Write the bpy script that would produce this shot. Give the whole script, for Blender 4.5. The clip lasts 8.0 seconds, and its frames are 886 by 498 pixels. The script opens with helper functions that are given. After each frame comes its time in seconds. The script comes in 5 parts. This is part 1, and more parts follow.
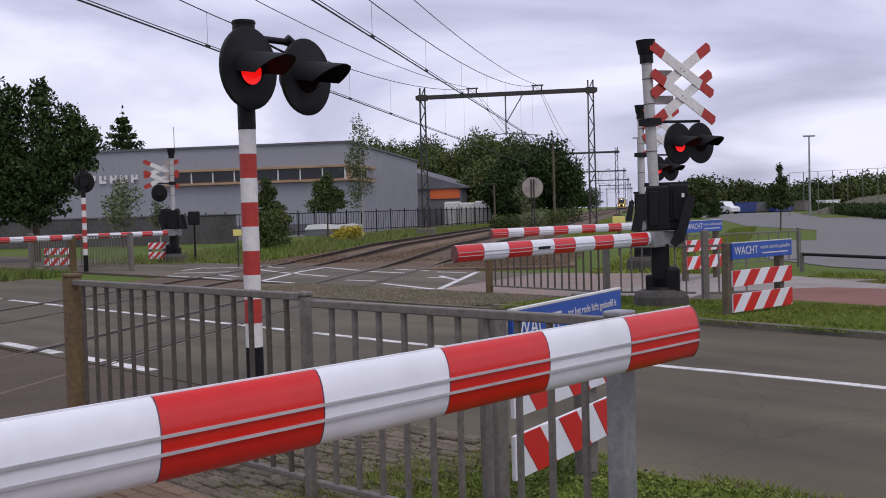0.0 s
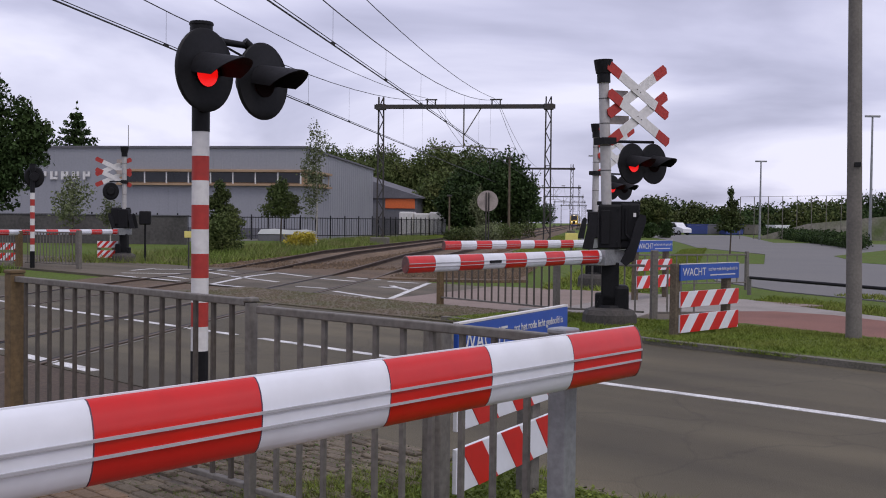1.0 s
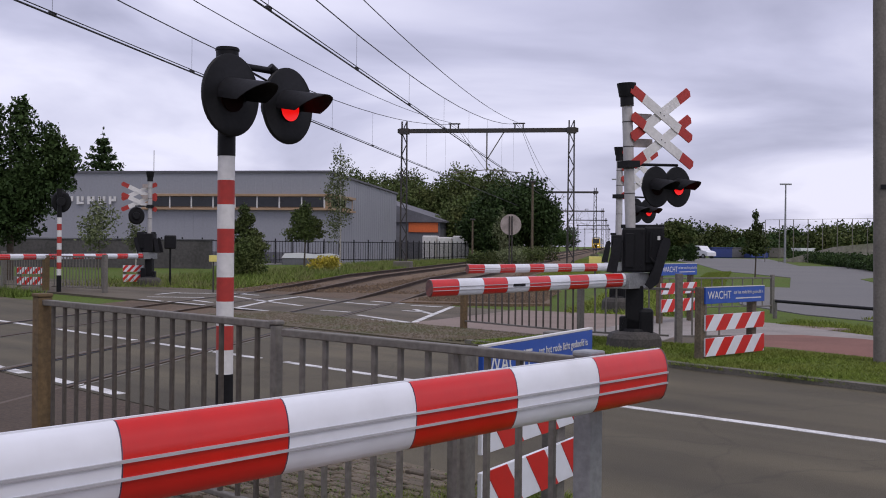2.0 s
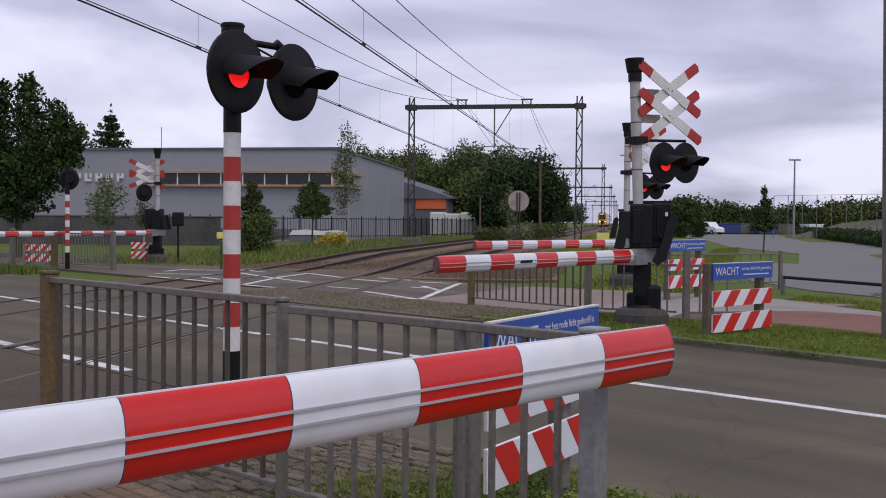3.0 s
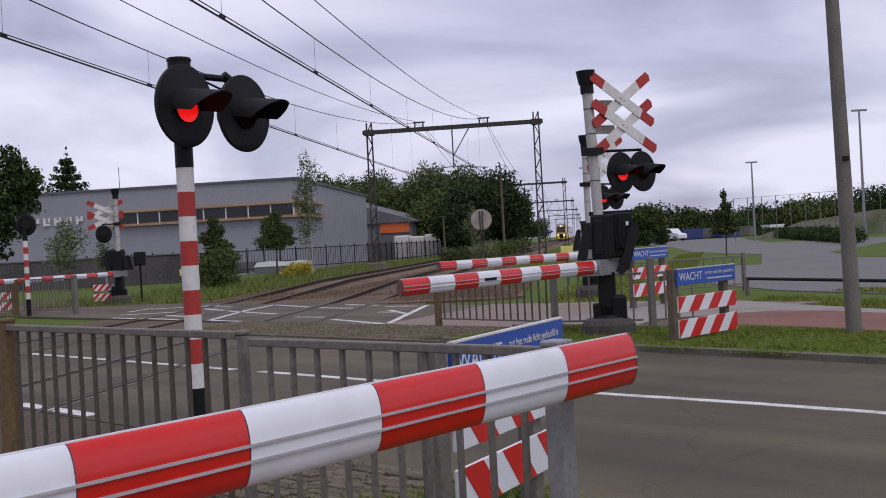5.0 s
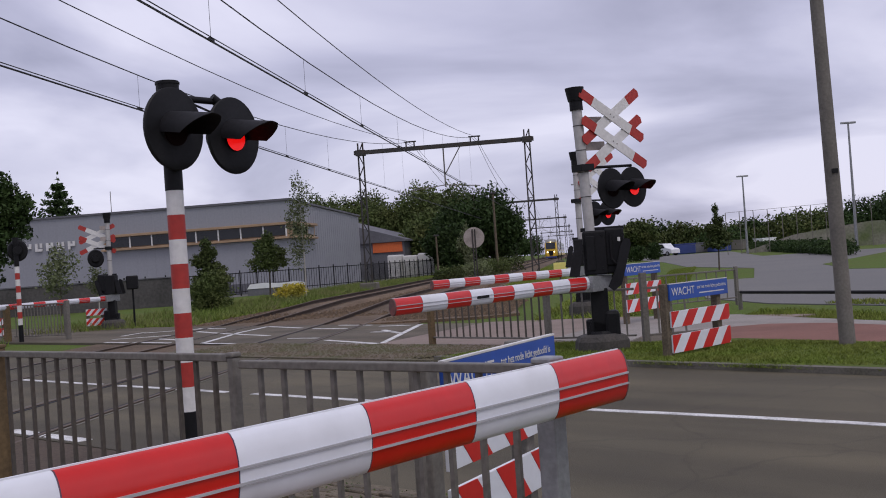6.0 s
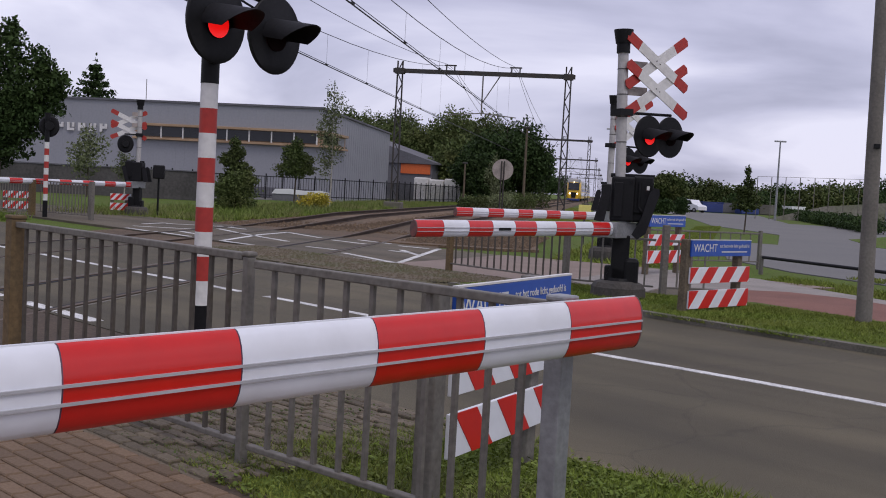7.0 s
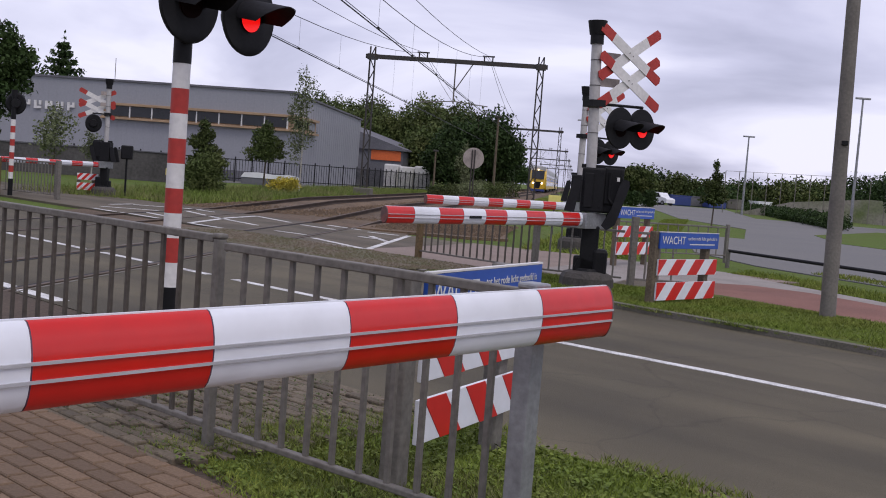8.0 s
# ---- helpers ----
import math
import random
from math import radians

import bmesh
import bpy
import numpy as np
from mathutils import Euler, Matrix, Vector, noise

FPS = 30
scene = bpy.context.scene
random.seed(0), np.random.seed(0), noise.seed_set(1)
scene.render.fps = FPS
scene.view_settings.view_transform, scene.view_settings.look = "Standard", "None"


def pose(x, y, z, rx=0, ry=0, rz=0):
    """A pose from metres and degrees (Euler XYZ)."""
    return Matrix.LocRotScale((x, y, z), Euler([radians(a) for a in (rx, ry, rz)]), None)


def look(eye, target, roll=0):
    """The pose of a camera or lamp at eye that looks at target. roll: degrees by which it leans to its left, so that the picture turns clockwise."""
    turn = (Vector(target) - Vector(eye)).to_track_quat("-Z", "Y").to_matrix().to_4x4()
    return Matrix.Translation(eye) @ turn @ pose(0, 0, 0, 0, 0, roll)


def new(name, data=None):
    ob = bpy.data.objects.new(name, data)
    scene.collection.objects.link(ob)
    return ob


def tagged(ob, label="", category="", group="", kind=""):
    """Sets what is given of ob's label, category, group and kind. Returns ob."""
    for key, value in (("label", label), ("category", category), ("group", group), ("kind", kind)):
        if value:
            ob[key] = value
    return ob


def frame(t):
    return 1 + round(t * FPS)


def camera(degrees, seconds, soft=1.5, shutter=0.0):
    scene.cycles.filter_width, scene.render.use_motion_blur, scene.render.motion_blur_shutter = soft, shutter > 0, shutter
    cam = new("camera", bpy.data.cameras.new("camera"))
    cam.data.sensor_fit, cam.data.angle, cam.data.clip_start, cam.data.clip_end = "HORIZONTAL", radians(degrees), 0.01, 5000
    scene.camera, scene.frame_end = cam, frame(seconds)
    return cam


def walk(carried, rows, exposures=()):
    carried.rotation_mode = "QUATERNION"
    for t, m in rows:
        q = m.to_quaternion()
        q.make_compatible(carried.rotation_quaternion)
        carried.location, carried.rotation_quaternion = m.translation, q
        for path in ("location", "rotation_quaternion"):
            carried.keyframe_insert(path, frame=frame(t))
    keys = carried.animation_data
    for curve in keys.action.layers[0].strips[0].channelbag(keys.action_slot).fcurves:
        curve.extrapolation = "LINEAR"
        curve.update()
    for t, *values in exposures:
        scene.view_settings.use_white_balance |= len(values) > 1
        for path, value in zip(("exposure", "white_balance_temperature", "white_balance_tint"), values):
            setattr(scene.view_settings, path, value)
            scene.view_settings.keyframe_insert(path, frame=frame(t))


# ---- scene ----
cam = camera(45.0, 8.0, soft=1.0)
PATH = [
    (0, (0.004, -0.119, 1.565), (-0.028, 1.879, 1.493), -1.6),
    (0.5, (0.019, -0.098, 1.567), (0.02, 1.9, 1.47), 0.6),
    (1, (0.026, -0.121, 1.571), (0.081, 1.877, 1.518), 0.7),
    (1.5, (0.013, -0.129, 1.567), (0.027, 1.871, 1.559), 0.3),
    (2.8, (0.031, -0.135, 1.566), (0.047, 1.865, 1.541), 0.9),
    (3, (0.03, -0.117, 1.567), (0.027, 1.882, 1.514), 0.5),
    (3.5, (0.033, -0.102, 1.552), (0.021, 1.896, 1.481), 1.0),
    (4, (0.05, -0.106, 1.557), (0.058, 1.894, 1.551), -0.2),
    (4.2, (0.053, -0.101, 1.559), (0.08, 1.898, 1.528), -2.1),
    (5.3, (0.076, -0.076, 1.559), (0.162, 1.923, 1.575), -3.7),
    (5.5, (0.068, -0.093, 1.561), (0.227, 1.9, 1.603), -2.9),
    (5.8, (0.085, -0.078, 1.544), (0.151, 1.921, 1.564), -0.6),
    (6, (0.09, -0.075, 1.557), (0.166, 1.924, 1.578), -4.0),
    (6.5, (0.089, -0.049, 1.549), (0.152, 1.949, 1.511), 3.6),
    (7, (0.086, -0.02, 1.542), (0.118, 1.977, 1.427), 3.1),
    (7.5, (0.081, -0.016, 1.538), (0.125, 1.98, 1.419), 4.5),
    (7.6, (0.092, -0.021, 1.536), (0.212, 1.971, 1.417), 4.7),
    (8, (0.069, -0.015, 1.533), (0.161, 1.978, 1.399), 4.4),
]
walk(cam, [(t, look(eye, target, roll)) for t, eye, target, roll in PATH], exposures=[(0, 0.02, 6300, 14), (1.5, -0.04, 6300, 14), (3.5, -0.08, 6300, 14), (4.0, -0.06, 6300, 14), (5.5, -0.18, 6300, 14), (6.0, -0.2, 6300, 14), (6.5, -0.18, 6300, 14), (7.0, -0.14, 6300, 14), (7.5, -0.03, 6300, 14), (8, 0.03, 6300, 14)])

# ---- light: overcast afternoon ----
world = bpy.data.worlds.new("sky")
scene.world = world
world.use_nodes = True


def build_sky():
    nt = world.node_tree
    N, L = nt.nodes, nt.links
    N.clear()
    out = N.new("ShaderNodeOutputWorld")
    bg = N.new("ShaderNodeBackground")
    sky = N.new("ShaderNodeTexSky")
    sky.sky_type, sky.sun_disc = "NISHITA", False
    sky.sun_elevation, sky.sun_rotation = radians(48), radians(150)
    scale = N.new("ShaderNodeMix")
    scale.data_type, scale.blend_type = "RGBA", "MULTIPLY"
    scale.inputs["Factor"].default_value = 1
    scale.inputs["B"].default_value = (0.11, 0.11, 0.11, 1)
    L.new(sky.outputs[0], scale.inputs["A"])
    tc = N.new("ShaderNodeTexCoord")
    sep = N.new("ShaderNodeSeparateXYZ")
    L.new(tc.outputs["Generated"], sep.inputs[0])
    # clouds stretched along the horizon
    add = N.new("ShaderNodeMath")
    add.operation = "ADD"
    add.inputs[1].default_value = 0.22
    L.new(sep.outputs["Z"], add.inputs[0])
    dx, dy = N.new("ShaderNodeMath"), N.new("ShaderNodeMath")
    dx.operation = dy.operation = "DIVIDE"
    L.new(sep.outputs["X"], dx.inputs[0])
    L.new(add.outputs[0], dx.inputs[1])
    L.new(sep.outputs["Y"], dy.inputs[0])
    L.new(add.outputs[0], dy.inputs[1])
    com = N.new("ShaderNodeCombineXYZ")
    L.new(dx.outputs[0], com.inputs[0])
    L.new(dy.outputs[0], com.inputs[1])
    n1 = N.new("ShaderNodeTexNoise")
    n1.inputs["Scale"].default_value, n1.inputs["Detail"].default_value = 0.95, 6
    n1.inputs["Roughness"].default_value = 0.47
    n1.inputs["Distortion"].default_value = 0.5
    L.new(com.outputs[0], n1.inputs["Vector"])
    ramp = N.new("ShaderNodeValToRGB")
    e = ramp.color_ramp.elements
    e[0].position, e[0].color = 0.34, (0.40, 0.40, 0.53, 1)
    e[1].position, e[1].color = 0.60, (0.93, 0.915, 1.06, 1)
    mid = ramp.color_ramp.elements.new(0.47)
    mid.color = (0.64, 0.635, 0.8, 1)
    L.new(n1.outputs["Fac"], ramp.inputs[0])
    mix = N.new("ShaderNodeMix")
    mix.data_type = "RGBA"
    mix.inputs["Factor"].default_value = 0.9
    L.new(scale.outputs["Result"], mix.inputs["A"])
    L.new(ramp.outputs[0], mix.inputs["B"])
    L.new(mix.outputs["Result"], bg.inputs[0])
    bg.inputs[1].default_value = 1.0
    L.new(bg.outputs[0], out.inputs[0])


build_sky()
sun_data = bpy.data.lights.new("sun", "SUN")
sun_data.energy, sun_data.angle, sun_data.color = 1.15, radians(25), (1.0, 0.93, 0.83)
sun = new("sun", sun_data)
sun.matrix_world = look((0, 0, 60), (-14, 24, 16))

# ---- materials ----


def surface(name, colour, rough=0.7, metal=0.0, grain=40.0, amount=0.25, patch=1.2, patches=0.25, bump=0.2, tint=None, spread=0.0, coat=0.0, spec=0.5):
    """A surface with variation at a fine and a coarse scale. tint: the colour of its worn or stained patches; spread: difference from piece to piece."""
    m = bpy.data.materials.new(name)
    m.use_nodes = True
    nt = m.node_tree
    N, L = nt.nodes, nt.links
    b = N["Principled BSDF"]
    b.inputs["Roughness"].default_value, b.inputs["Metallic"].default_value = rough, metal
    b.inputs["Coat Weight"].default_value = coat
    b.inputs["Specular IOR Level"].default_value = spec
    tc = N.new("ShaderNodeTexCoord")
    fine, wide = N.new("ShaderNodeTexNoise"), N.new("ShaderNodeTexNoise")
    fine.inputs["Scale"].default_value, fine.inputs["Detail"].default_value = grain, 6
    wide.inputs["Scale"].default_value, wide.inputs["Detail"].default_value = patch, 5
    for n in (fine, wide):
        L.new(tc.outputs["Object"], n.inputs["Vector"])
    base = N.new("ShaderNodeMix")
    base.data_type = "RGBA"
    base.inputs["A"].default_value = (*colour, 1)
    base.inputs["B"].default_value = (*(tint or [c * 0.5 for c in colour]), 1)
    band = N.new("ShaderNodeMapRange")
    band.inputs["From Min"].default_value, band.inputs["From Max"].default_value = 0.42, 0.72
    band.inputs["To Max"].default_value = min(1.0, patches * 2)
    L.new(wide.outputs["Fac"], band.inputs["Value"])
    L.new(band.outputs[0], base.inputs["Factor"])
    hsv = N.new("ShaderNodeHueSaturation")
    L.new(base.outputs["Result"], hsv.inputs["Color"])
    val = N.new("ShaderNodeMapRange")
    val.inputs["From Min"].default_value, val.inputs["From Max"].default_value = 0.25, 0.75
    val.inputs["To Min"].default_value, val.inputs["To Max"].default_value = 1 - amount, 1 + amount
    L.new(fine.outputs["Fac"], val.inputs["Value"])
    if spread:
        info = N.new("ShaderNodeObjectInfo")
        geo = N.new("ShaderNodeNewGeometry")
        both = N.new("ShaderNodeMath")
        both.operation = "ADD"
        L.new(info.outputs["Random"], both.inputs[0])
        L.new(geo.outputs["Random Per Island"], both.inputs[1])
        piece = N.new("ShaderNodeMapRange")
        piece.inputs["From Max"].default_value = 2.0
        piece.inputs["To Min"].default_value, piece.inputs["To Max"].default_value = 1 - spread, 1 + spread
        L.new(both.outputs[0], piece.inputs["Value"])
        times = N.new("ShaderNodeMath")
        times.operation = "MULTIPLY"
        L.new(val.outputs[0], times.inputs[0])
        L.new(piece.outputs[0], times.inputs[1])
        L.new(times.outputs[0], hsv.inputs["Value"])
    else:
        L.new(val.outputs[0], hsv.inputs["Value"])
    L.new(hsv.outputs[0], b.inputs["Base Color"])
    rr = N.new("ShaderNodeMapRange")
    rr.inputs["To Min"].default_value, rr.inputs["To Max"].default_value = max(0.03, rough - 0.12), min(1, rough + 0.12)
    L.new(wide.outputs["Fac"], rr.inputs["Value"])
    L.new(rr.outputs[0], b.inputs["Roughness"])
    if bump:
        bp = N.new("ShaderNodeBump")
        bp.inputs["Strength"].default_value, bp.inputs["Distance"].default_value = bump, 0.02
        L.new(fine.outputs["Fac"], bp.inputs["Height"])
        L.new(bp.outputs[0], b.inputs["Normal"])
    return m


def glowing(name, colour, strength):
    m = bpy.data.materials.new(name)
    m.use_nodes = True
    b = m.node_tree.nodes["Principled BSDF"]
    b.inputs["Base Color"].default_value = (*colour, 1)
    b.inputs["Emission Color"].default_value = (*colour, 1)
    b.inputs["Emission Strength"].default_value = strength
    b.inputs["Roughness"].default_value = 0.3
    return m


ASPHALT = surface("asphalt", (0.075, 0.064, 0.038), 0.85, grain=90, amount=0.35, patch=0.45, patches=0.45, bump=0.3, tint=(0.12, 0.102, 0.063))


def wear(m, cracks=True):
    """Long worn lanes along the road and fine dark cracks on an asphalt surface."""
    nt = m.node_tree
    N, L = nt.nodes, nt.links
    b = N["Principled BSDF"]
    old = b.inputs["Base Color"].links[0].from_socket
    tc = N.new("ShaderNodeTexCoord")
    mp = N.new("ShaderNodeMapping")
    mp.inputs["Rotation"].default_value = (0, 0, radians(45.97))
    L.new(tc.outputs["Object"], mp.inputs["Vector"])
    lane = N.new("ShaderNodeMapping")
    lane.inputs["Scale"].default_value = (0.1, 1.0, 1.0)
    L.new(mp.outputs[0], lane.inputs["Vector"])
    n1 = N.new("ShaderNodeTexNoise")
    n1.inputs["Scale"].default_value, n1.inputs["Detail"].default_value = 1.3, 5
    L.new(lane.outputs[0], n1.inputs["Vector"])
    r1 = N.new("ShaderNodeMapRange")
    r1.inputs["From Min"].default_value, r1.inputs["From Max"].default_value = 0.3, 0.7
    r1.inputs["To Min"].default_value, r1.inputs["To Max"].default_value = 0.72, 1.25
    L.new(n1.outputs["Fac"], r1.inputs["Value"])
    value = r1.outputs[0]
    if cracks:
        n2 = N.new("ShaderNodeTexNoise")
        n2.inputs["Scale"].default_value, n2.inputs["Detail"].default_value = 1.2, 4
        L.new(mp.outputs[0], n2.inputs["Vector"])
        bend = N.new("ShaderNodeMix")
        bend.data_type = "RGBA"
        bend.inputs["Factor"].default_value = 0.35
        L.new(mp.outputs[0], bend.inputs["A"])
        L.new(n2.outputs["Color"], bend.inputs["B"])
        vo = N.new("ShaderNodeTexVoronoi")
        vo.feature = "DISTANCE_TO_EDGE"
        vo.inputs["Scale"].default_value = 0.75
        L.new(bend.outputs["Result"], vo.inputs["Vector"])
        r2 = N.new("ShaderNodeMapRange")
        r2.inputs["From Max"].default_value = 0.011
        r2.inputs["To Min"].default_value = 0.78
        L.new(vo.outputs["Distance"], r2.inputs["Value"])
        mul = N.new("ShaderNodeMath")
        mul.operation = "MULTIPLY"
        L.new(value, mul.inputs[0])
        L.new(r2.outputs[0], mul.inputs[1])
        value = mul.outputs[0]
    hsv = N.new("ShaderNodeHueSaturation")
    L.new(old, hsv.inputs["Color"])
    L.new(value, hsv.inputs["Value"])
    L.new(hsv.outputs[0], b.inputs["Base Color"])


wear(ASPHALT)
DECK = surface("crossing_deck", (0.108, 0.09, 0.06), 0.85, grain=60, amount=0.35, patch=0.7, patches=0.4, bump=0.3, tint=(0.068, 0.054, 0.034))
wear(DECK, False)
LOT = surface("pale_asphalt", (0.142, 0.138, 0.128), 0.8, grain=40, amount=0.2, patch=0.15, patches=0.3, bump=0.1, tint=(0.13, 0.13, 0.13))
PAINT = surface("road_paint", (0.68, 0.68, 0.66), 0.7, grain=55, amount=0.35, patch=3.5, patches=0.5, bump=0.1, tint=(0.3, 0.29, 0.28))
CONCRETE = surface("concrete", (0.3, 0.29, 0.28), 0.85, grain=45, amount=0.25, patch=2, patches=0.35, bump=0.3)
KERB = surface("kerb_concrete", (0.15, 0.138, 0.115), 0.9, grain=45, amount=0.3, patch=1.5, patches=0.4, bump=0.3, tint=(0.08, 0.08, 0.05))
GRIMY = surface("grimy_concrete", (0.05, 0.046, 0.042), 0.9, grain=30, amount=0.35, patch=3, patches=0.4, bump=0.3, tint=(0.09, 0.08, 0.07))
PATH_GREY = surface("path_concrete", (0.27, 0.245, 0.22), 0.85, grain=35, amount=0.2, patch=0.8, patches=0.3, bump=0.2)
PATH_DUSTY = surface("dusty_paving", (0.235, 0.18, 0.15), 0.85, grain=40, amount=0.22, patch=0.9, patches=0.35, bump=0.2, tint=(0.19, 0.15, 0.12))
PATH_RED = surface("red_asphalt", (0.21, 0.092, 0.065), 0.85, grain=50, amount=0.25, patch=0.6, patches=0.3, bump=0.2)
BRICK = surface("brick_paving", (0.175, 0.115, 0.07), 0.85, grain=60, amount=0.25, patch=1.3, patches=0.3, bump=0.35, tint=(0.12, 0.09, 0.055), spread=0.4)
COBBLE = surface("stone_setts", (0.15, 0.12, 0.085), 0.9, grain=50, amount=0.3, patch=1.3, patches=0.4, bump=0.35, tint=(0.1, 0.09, 0.05), spread=0.45)
SAND = surface("sandy_soil", (0.17, 0.135, 0.095), 0.95, grain=40, amount=0.35, patch=0.9, patches=0.5, bump=0.5, tint=(0.11, 0.1, 0.06))
SOIL = surface("brown_soil", (0.075, 0.052, 0.033), 0.95, grain=30, amount=0.4, patch=0.8, patches=0.5, bump=0.4, tint=(0.055, 0.04, 0.028))
MOSSY = surface("mossy_gravel", (0.12, 0.095, 0.062), 0.95, grain=35, amount=0.45, patch=1.1, patches=0.5, bump=0.6, tint=(0.085, 0.088, 0.038))
BAR = surface("dull_bar_steel", (0.085, 0.075, 0.062), 0.7, 0.2, grain=30, amount=0.25, patch=4, patches=0.35, bump=0.1, tint=(0.11, 0.085, 0.06))
BALLAST = surface("ballast", (0.118, 0.080, 0.047), 0.95, grain=22, amount=0.55, patch=0.5, patches=0.4, bump=0.9, tint=(0.07, 0.047, 0.028), spread=0.45)
TURF = surface("turf", (0.085, 0.132, 0.02), 0.95, grain=25, amount=0.45, patch=0.25, patches=0.4, bump=0.7, tint=(0.1, 0.11, 0.03), spec=0.15)
BLADE = surface("grass_blades", (0.155, 0.21, 0.034), 0.8, grain=8, amount=0.3, patch=0.7, patches=0.5, bump=0, tint=(0.19, 0.2, 0.05), spread=0.45, spec=0.15)
WEED = surface("tall_weeds", (0.12, 0.17, 0.034), 0.85, grain=5, amount=0.3, patch=0.3, patches=0.5, bump=0, tint=(0.2, 0.18, 0.09), spread=0.45, spec=0.15)
GALV = surface("galvanised_steel", (0.31, 0.32, 0.325), 0.5, 0.55, grain=30, amount=0.2, patch=4, patches=0.3, bump=0.1, tint=(0.17, 0.17, 0.165))
GALV_OLD = surface("weathered_steel", (0.18, 0.168, 0.146), 0.65, 0.35, grain=30, amount=0.25, patch=4, patches=0.35, bump=0.15, tint=(0.16, 0.14, 0.12))
RUSTY = surface("brown_post", (0.15, 0.10, 0.045), 0.8, 0.1, grain=30, amount=0.3, patch=3, patches=0.4, bump=0.2, tint=(0.1, 0.075, 0.04))
RED = surface("red_reflective", (0.60, 0.012, 0.008), 0.33, grain=12, amount=0.06, patch=2, patches=0.12, bump=0.02, tint=(0.5, 0.03, 0.022), coat=0.3, spec=0.45)
WHITE = surface("white_reflective", (0.755, 0.775, 0.82), 0.35, grain=12, amount=0.04, patch=2.5, patches=0.2, bump=0.02, tint=(0.6, 0.6, 0.6), coat=0.05, spec=0.35)
SEAM = surface("foil_seam", (0.06, 0.02, 0.05), 0.6, grain=20, amount=0.3, patch=5, patches=0.4, bump=0, tint=(0.2, 0.1, 0.12))
CAP = surface("end_cap", (0.12, 0.07, 0.065), 0.6, grain=20, amount=0.25, patch=5, patches=0.4, bump=0.05, tint=(0.2, 0.05, 0.04))
RED_OLD = surface("red_paint", (0.40, 0.03, 0.02), 0.55, grain=20, amount=0.15, patch=3, patches=0.25, bump=0.05, tint=(0.33, 0.035, 0.03))
WHITE_OLD = surface("white_paint", (0.68, 0.67, 0.65), 0.55, grain=20, amount=0.1, patch=3, patches=0.25, bump=0.05, tint=(0.5, 0.49, 0.46))
MAST = surface("grey_white_mast", (0.43, 0.42, 0.41), 0.55, grain=20, amount=0.12, patch=3, patches=0.3, bump=0.05, tint=(0.34, 0.32, 0.3))
BLACK = surface("black_paint", (0.007, 0.007, 0.008), 0.55, grain=30, amount=0.3, patch=3, patches=0.3, bump=0.05, tint=(0.013, 0.013, 0.014), spec=0.22)
BLACK_MATT = surface("black_matt", (0.010, 0.010, 0.012), 0.7, grain=30, amount=0.3, patch=3, patches=0.3, bump=0.1, spec=0.3)
BLUE = surface("blue_sign", (0.022, 0.085, 0.40), 0.4, grain=15, amount=0.06, patch=2, patches=0.15, bump=0)
ALU = surface("pale_aluminium", (0.48, 0.48, 0.5), 0.5, 0.2, grain=15, amount=0.1, patch=3, patches=0.2, bump=0.02)
SIGN_BACK = surface("sign_back", (0.38, 0.33, 0.30), 0.6, 0.2, grain=20, amount=0.15, patch=3, patches=0.3, bump=0.05)
WOOD = surface("post_wood", (0.125, 0.098, 0.065), 0.9, grain=35, amount=0.35, patch=4, patches=0.4, bump=0.4)
STEEL_DARK = surface("mast_steel", (0.04, 0.038, 0.037), 0.7, 0.1, grain=20, amount=0.25, patch=2, patches=0.35, bump=0.1, tint=(0.06, 0.045, 0.035))
RAIL = surface("rail_steel", (0.045, 0.026, 0.014), 0.8, 0.0, grain=20, amount=0.3, patch=2, patches=0.3, bump=0.1)
RAIL_TOP = surface("rail_head", (0.10, 0.07, 0.045), 0.65, 0.1, grain=10, amount=0.1, patch=1, patches=0.15, bump=0)
SLEEPER = surface("sleeper", (0.16, 0.145, 0.125), 0.9, grain=20, amount=0.25, patch=1, patches=0.3, bump=0.3)
WIRE = surface("wire", (0.05, 0.05, 0.055), 0.6, 0.3, grain=5, amount=0.1, patch=1, patches=0.1, bump=0)
CLAD = surface("metal_cladding", (0.285, 0.292, 0.315), 0.55, 0.1, grain=6, amount=0.06, patch=0.25, patches=0.15, bump=0.02, tint=(0.25, 0.255, 0.28))
TIMBER = surface("timber_frame", (0.37, 0.25, 0.15), 0.7, grain=20, amount=0.2, patch=1, patches=0.25, bump=0.1)
GLASS_DARK = surface("window_glass", (0.015, 0.017, 0.02), 0.12, grain=3, amount=0.2, patch=0.5, patches=0.2, bump=0)
ORANGE = surface("orange_panel", (0.62, 0.13, 0.03), 0.6, grain=6, amount=0.1, patch=0.5, patches=0.2, bump=0.02)
ROOF_DARK = surface("dark_roof", (0.13, 0.13, 0.145), 0.8, grain=6, amount=0.15, patch=0.5, patches=0.25, bump=0.1)
BARK = surface("bark", (0.09, 0.07, 0.05), 0.95, grain=14, amount=0.35, patch=2, patches=0.4, bump=0.6)
BIRCH = surface("pale_bark", (0.4, 0.38, 0.34), 0.85, grain=14, amount=0.35, patch=3, patches=0.4, bump=0.4)
LEAF_DARK = surface("leaves_dark", (0.027, 0.05, 0.014), 0.7, grain=3, amount=0.35, patch=0.5, patches=0.4, bump=0, tint=(0.045, 0.07, 0.02), spread=0.5, spec=0.15)
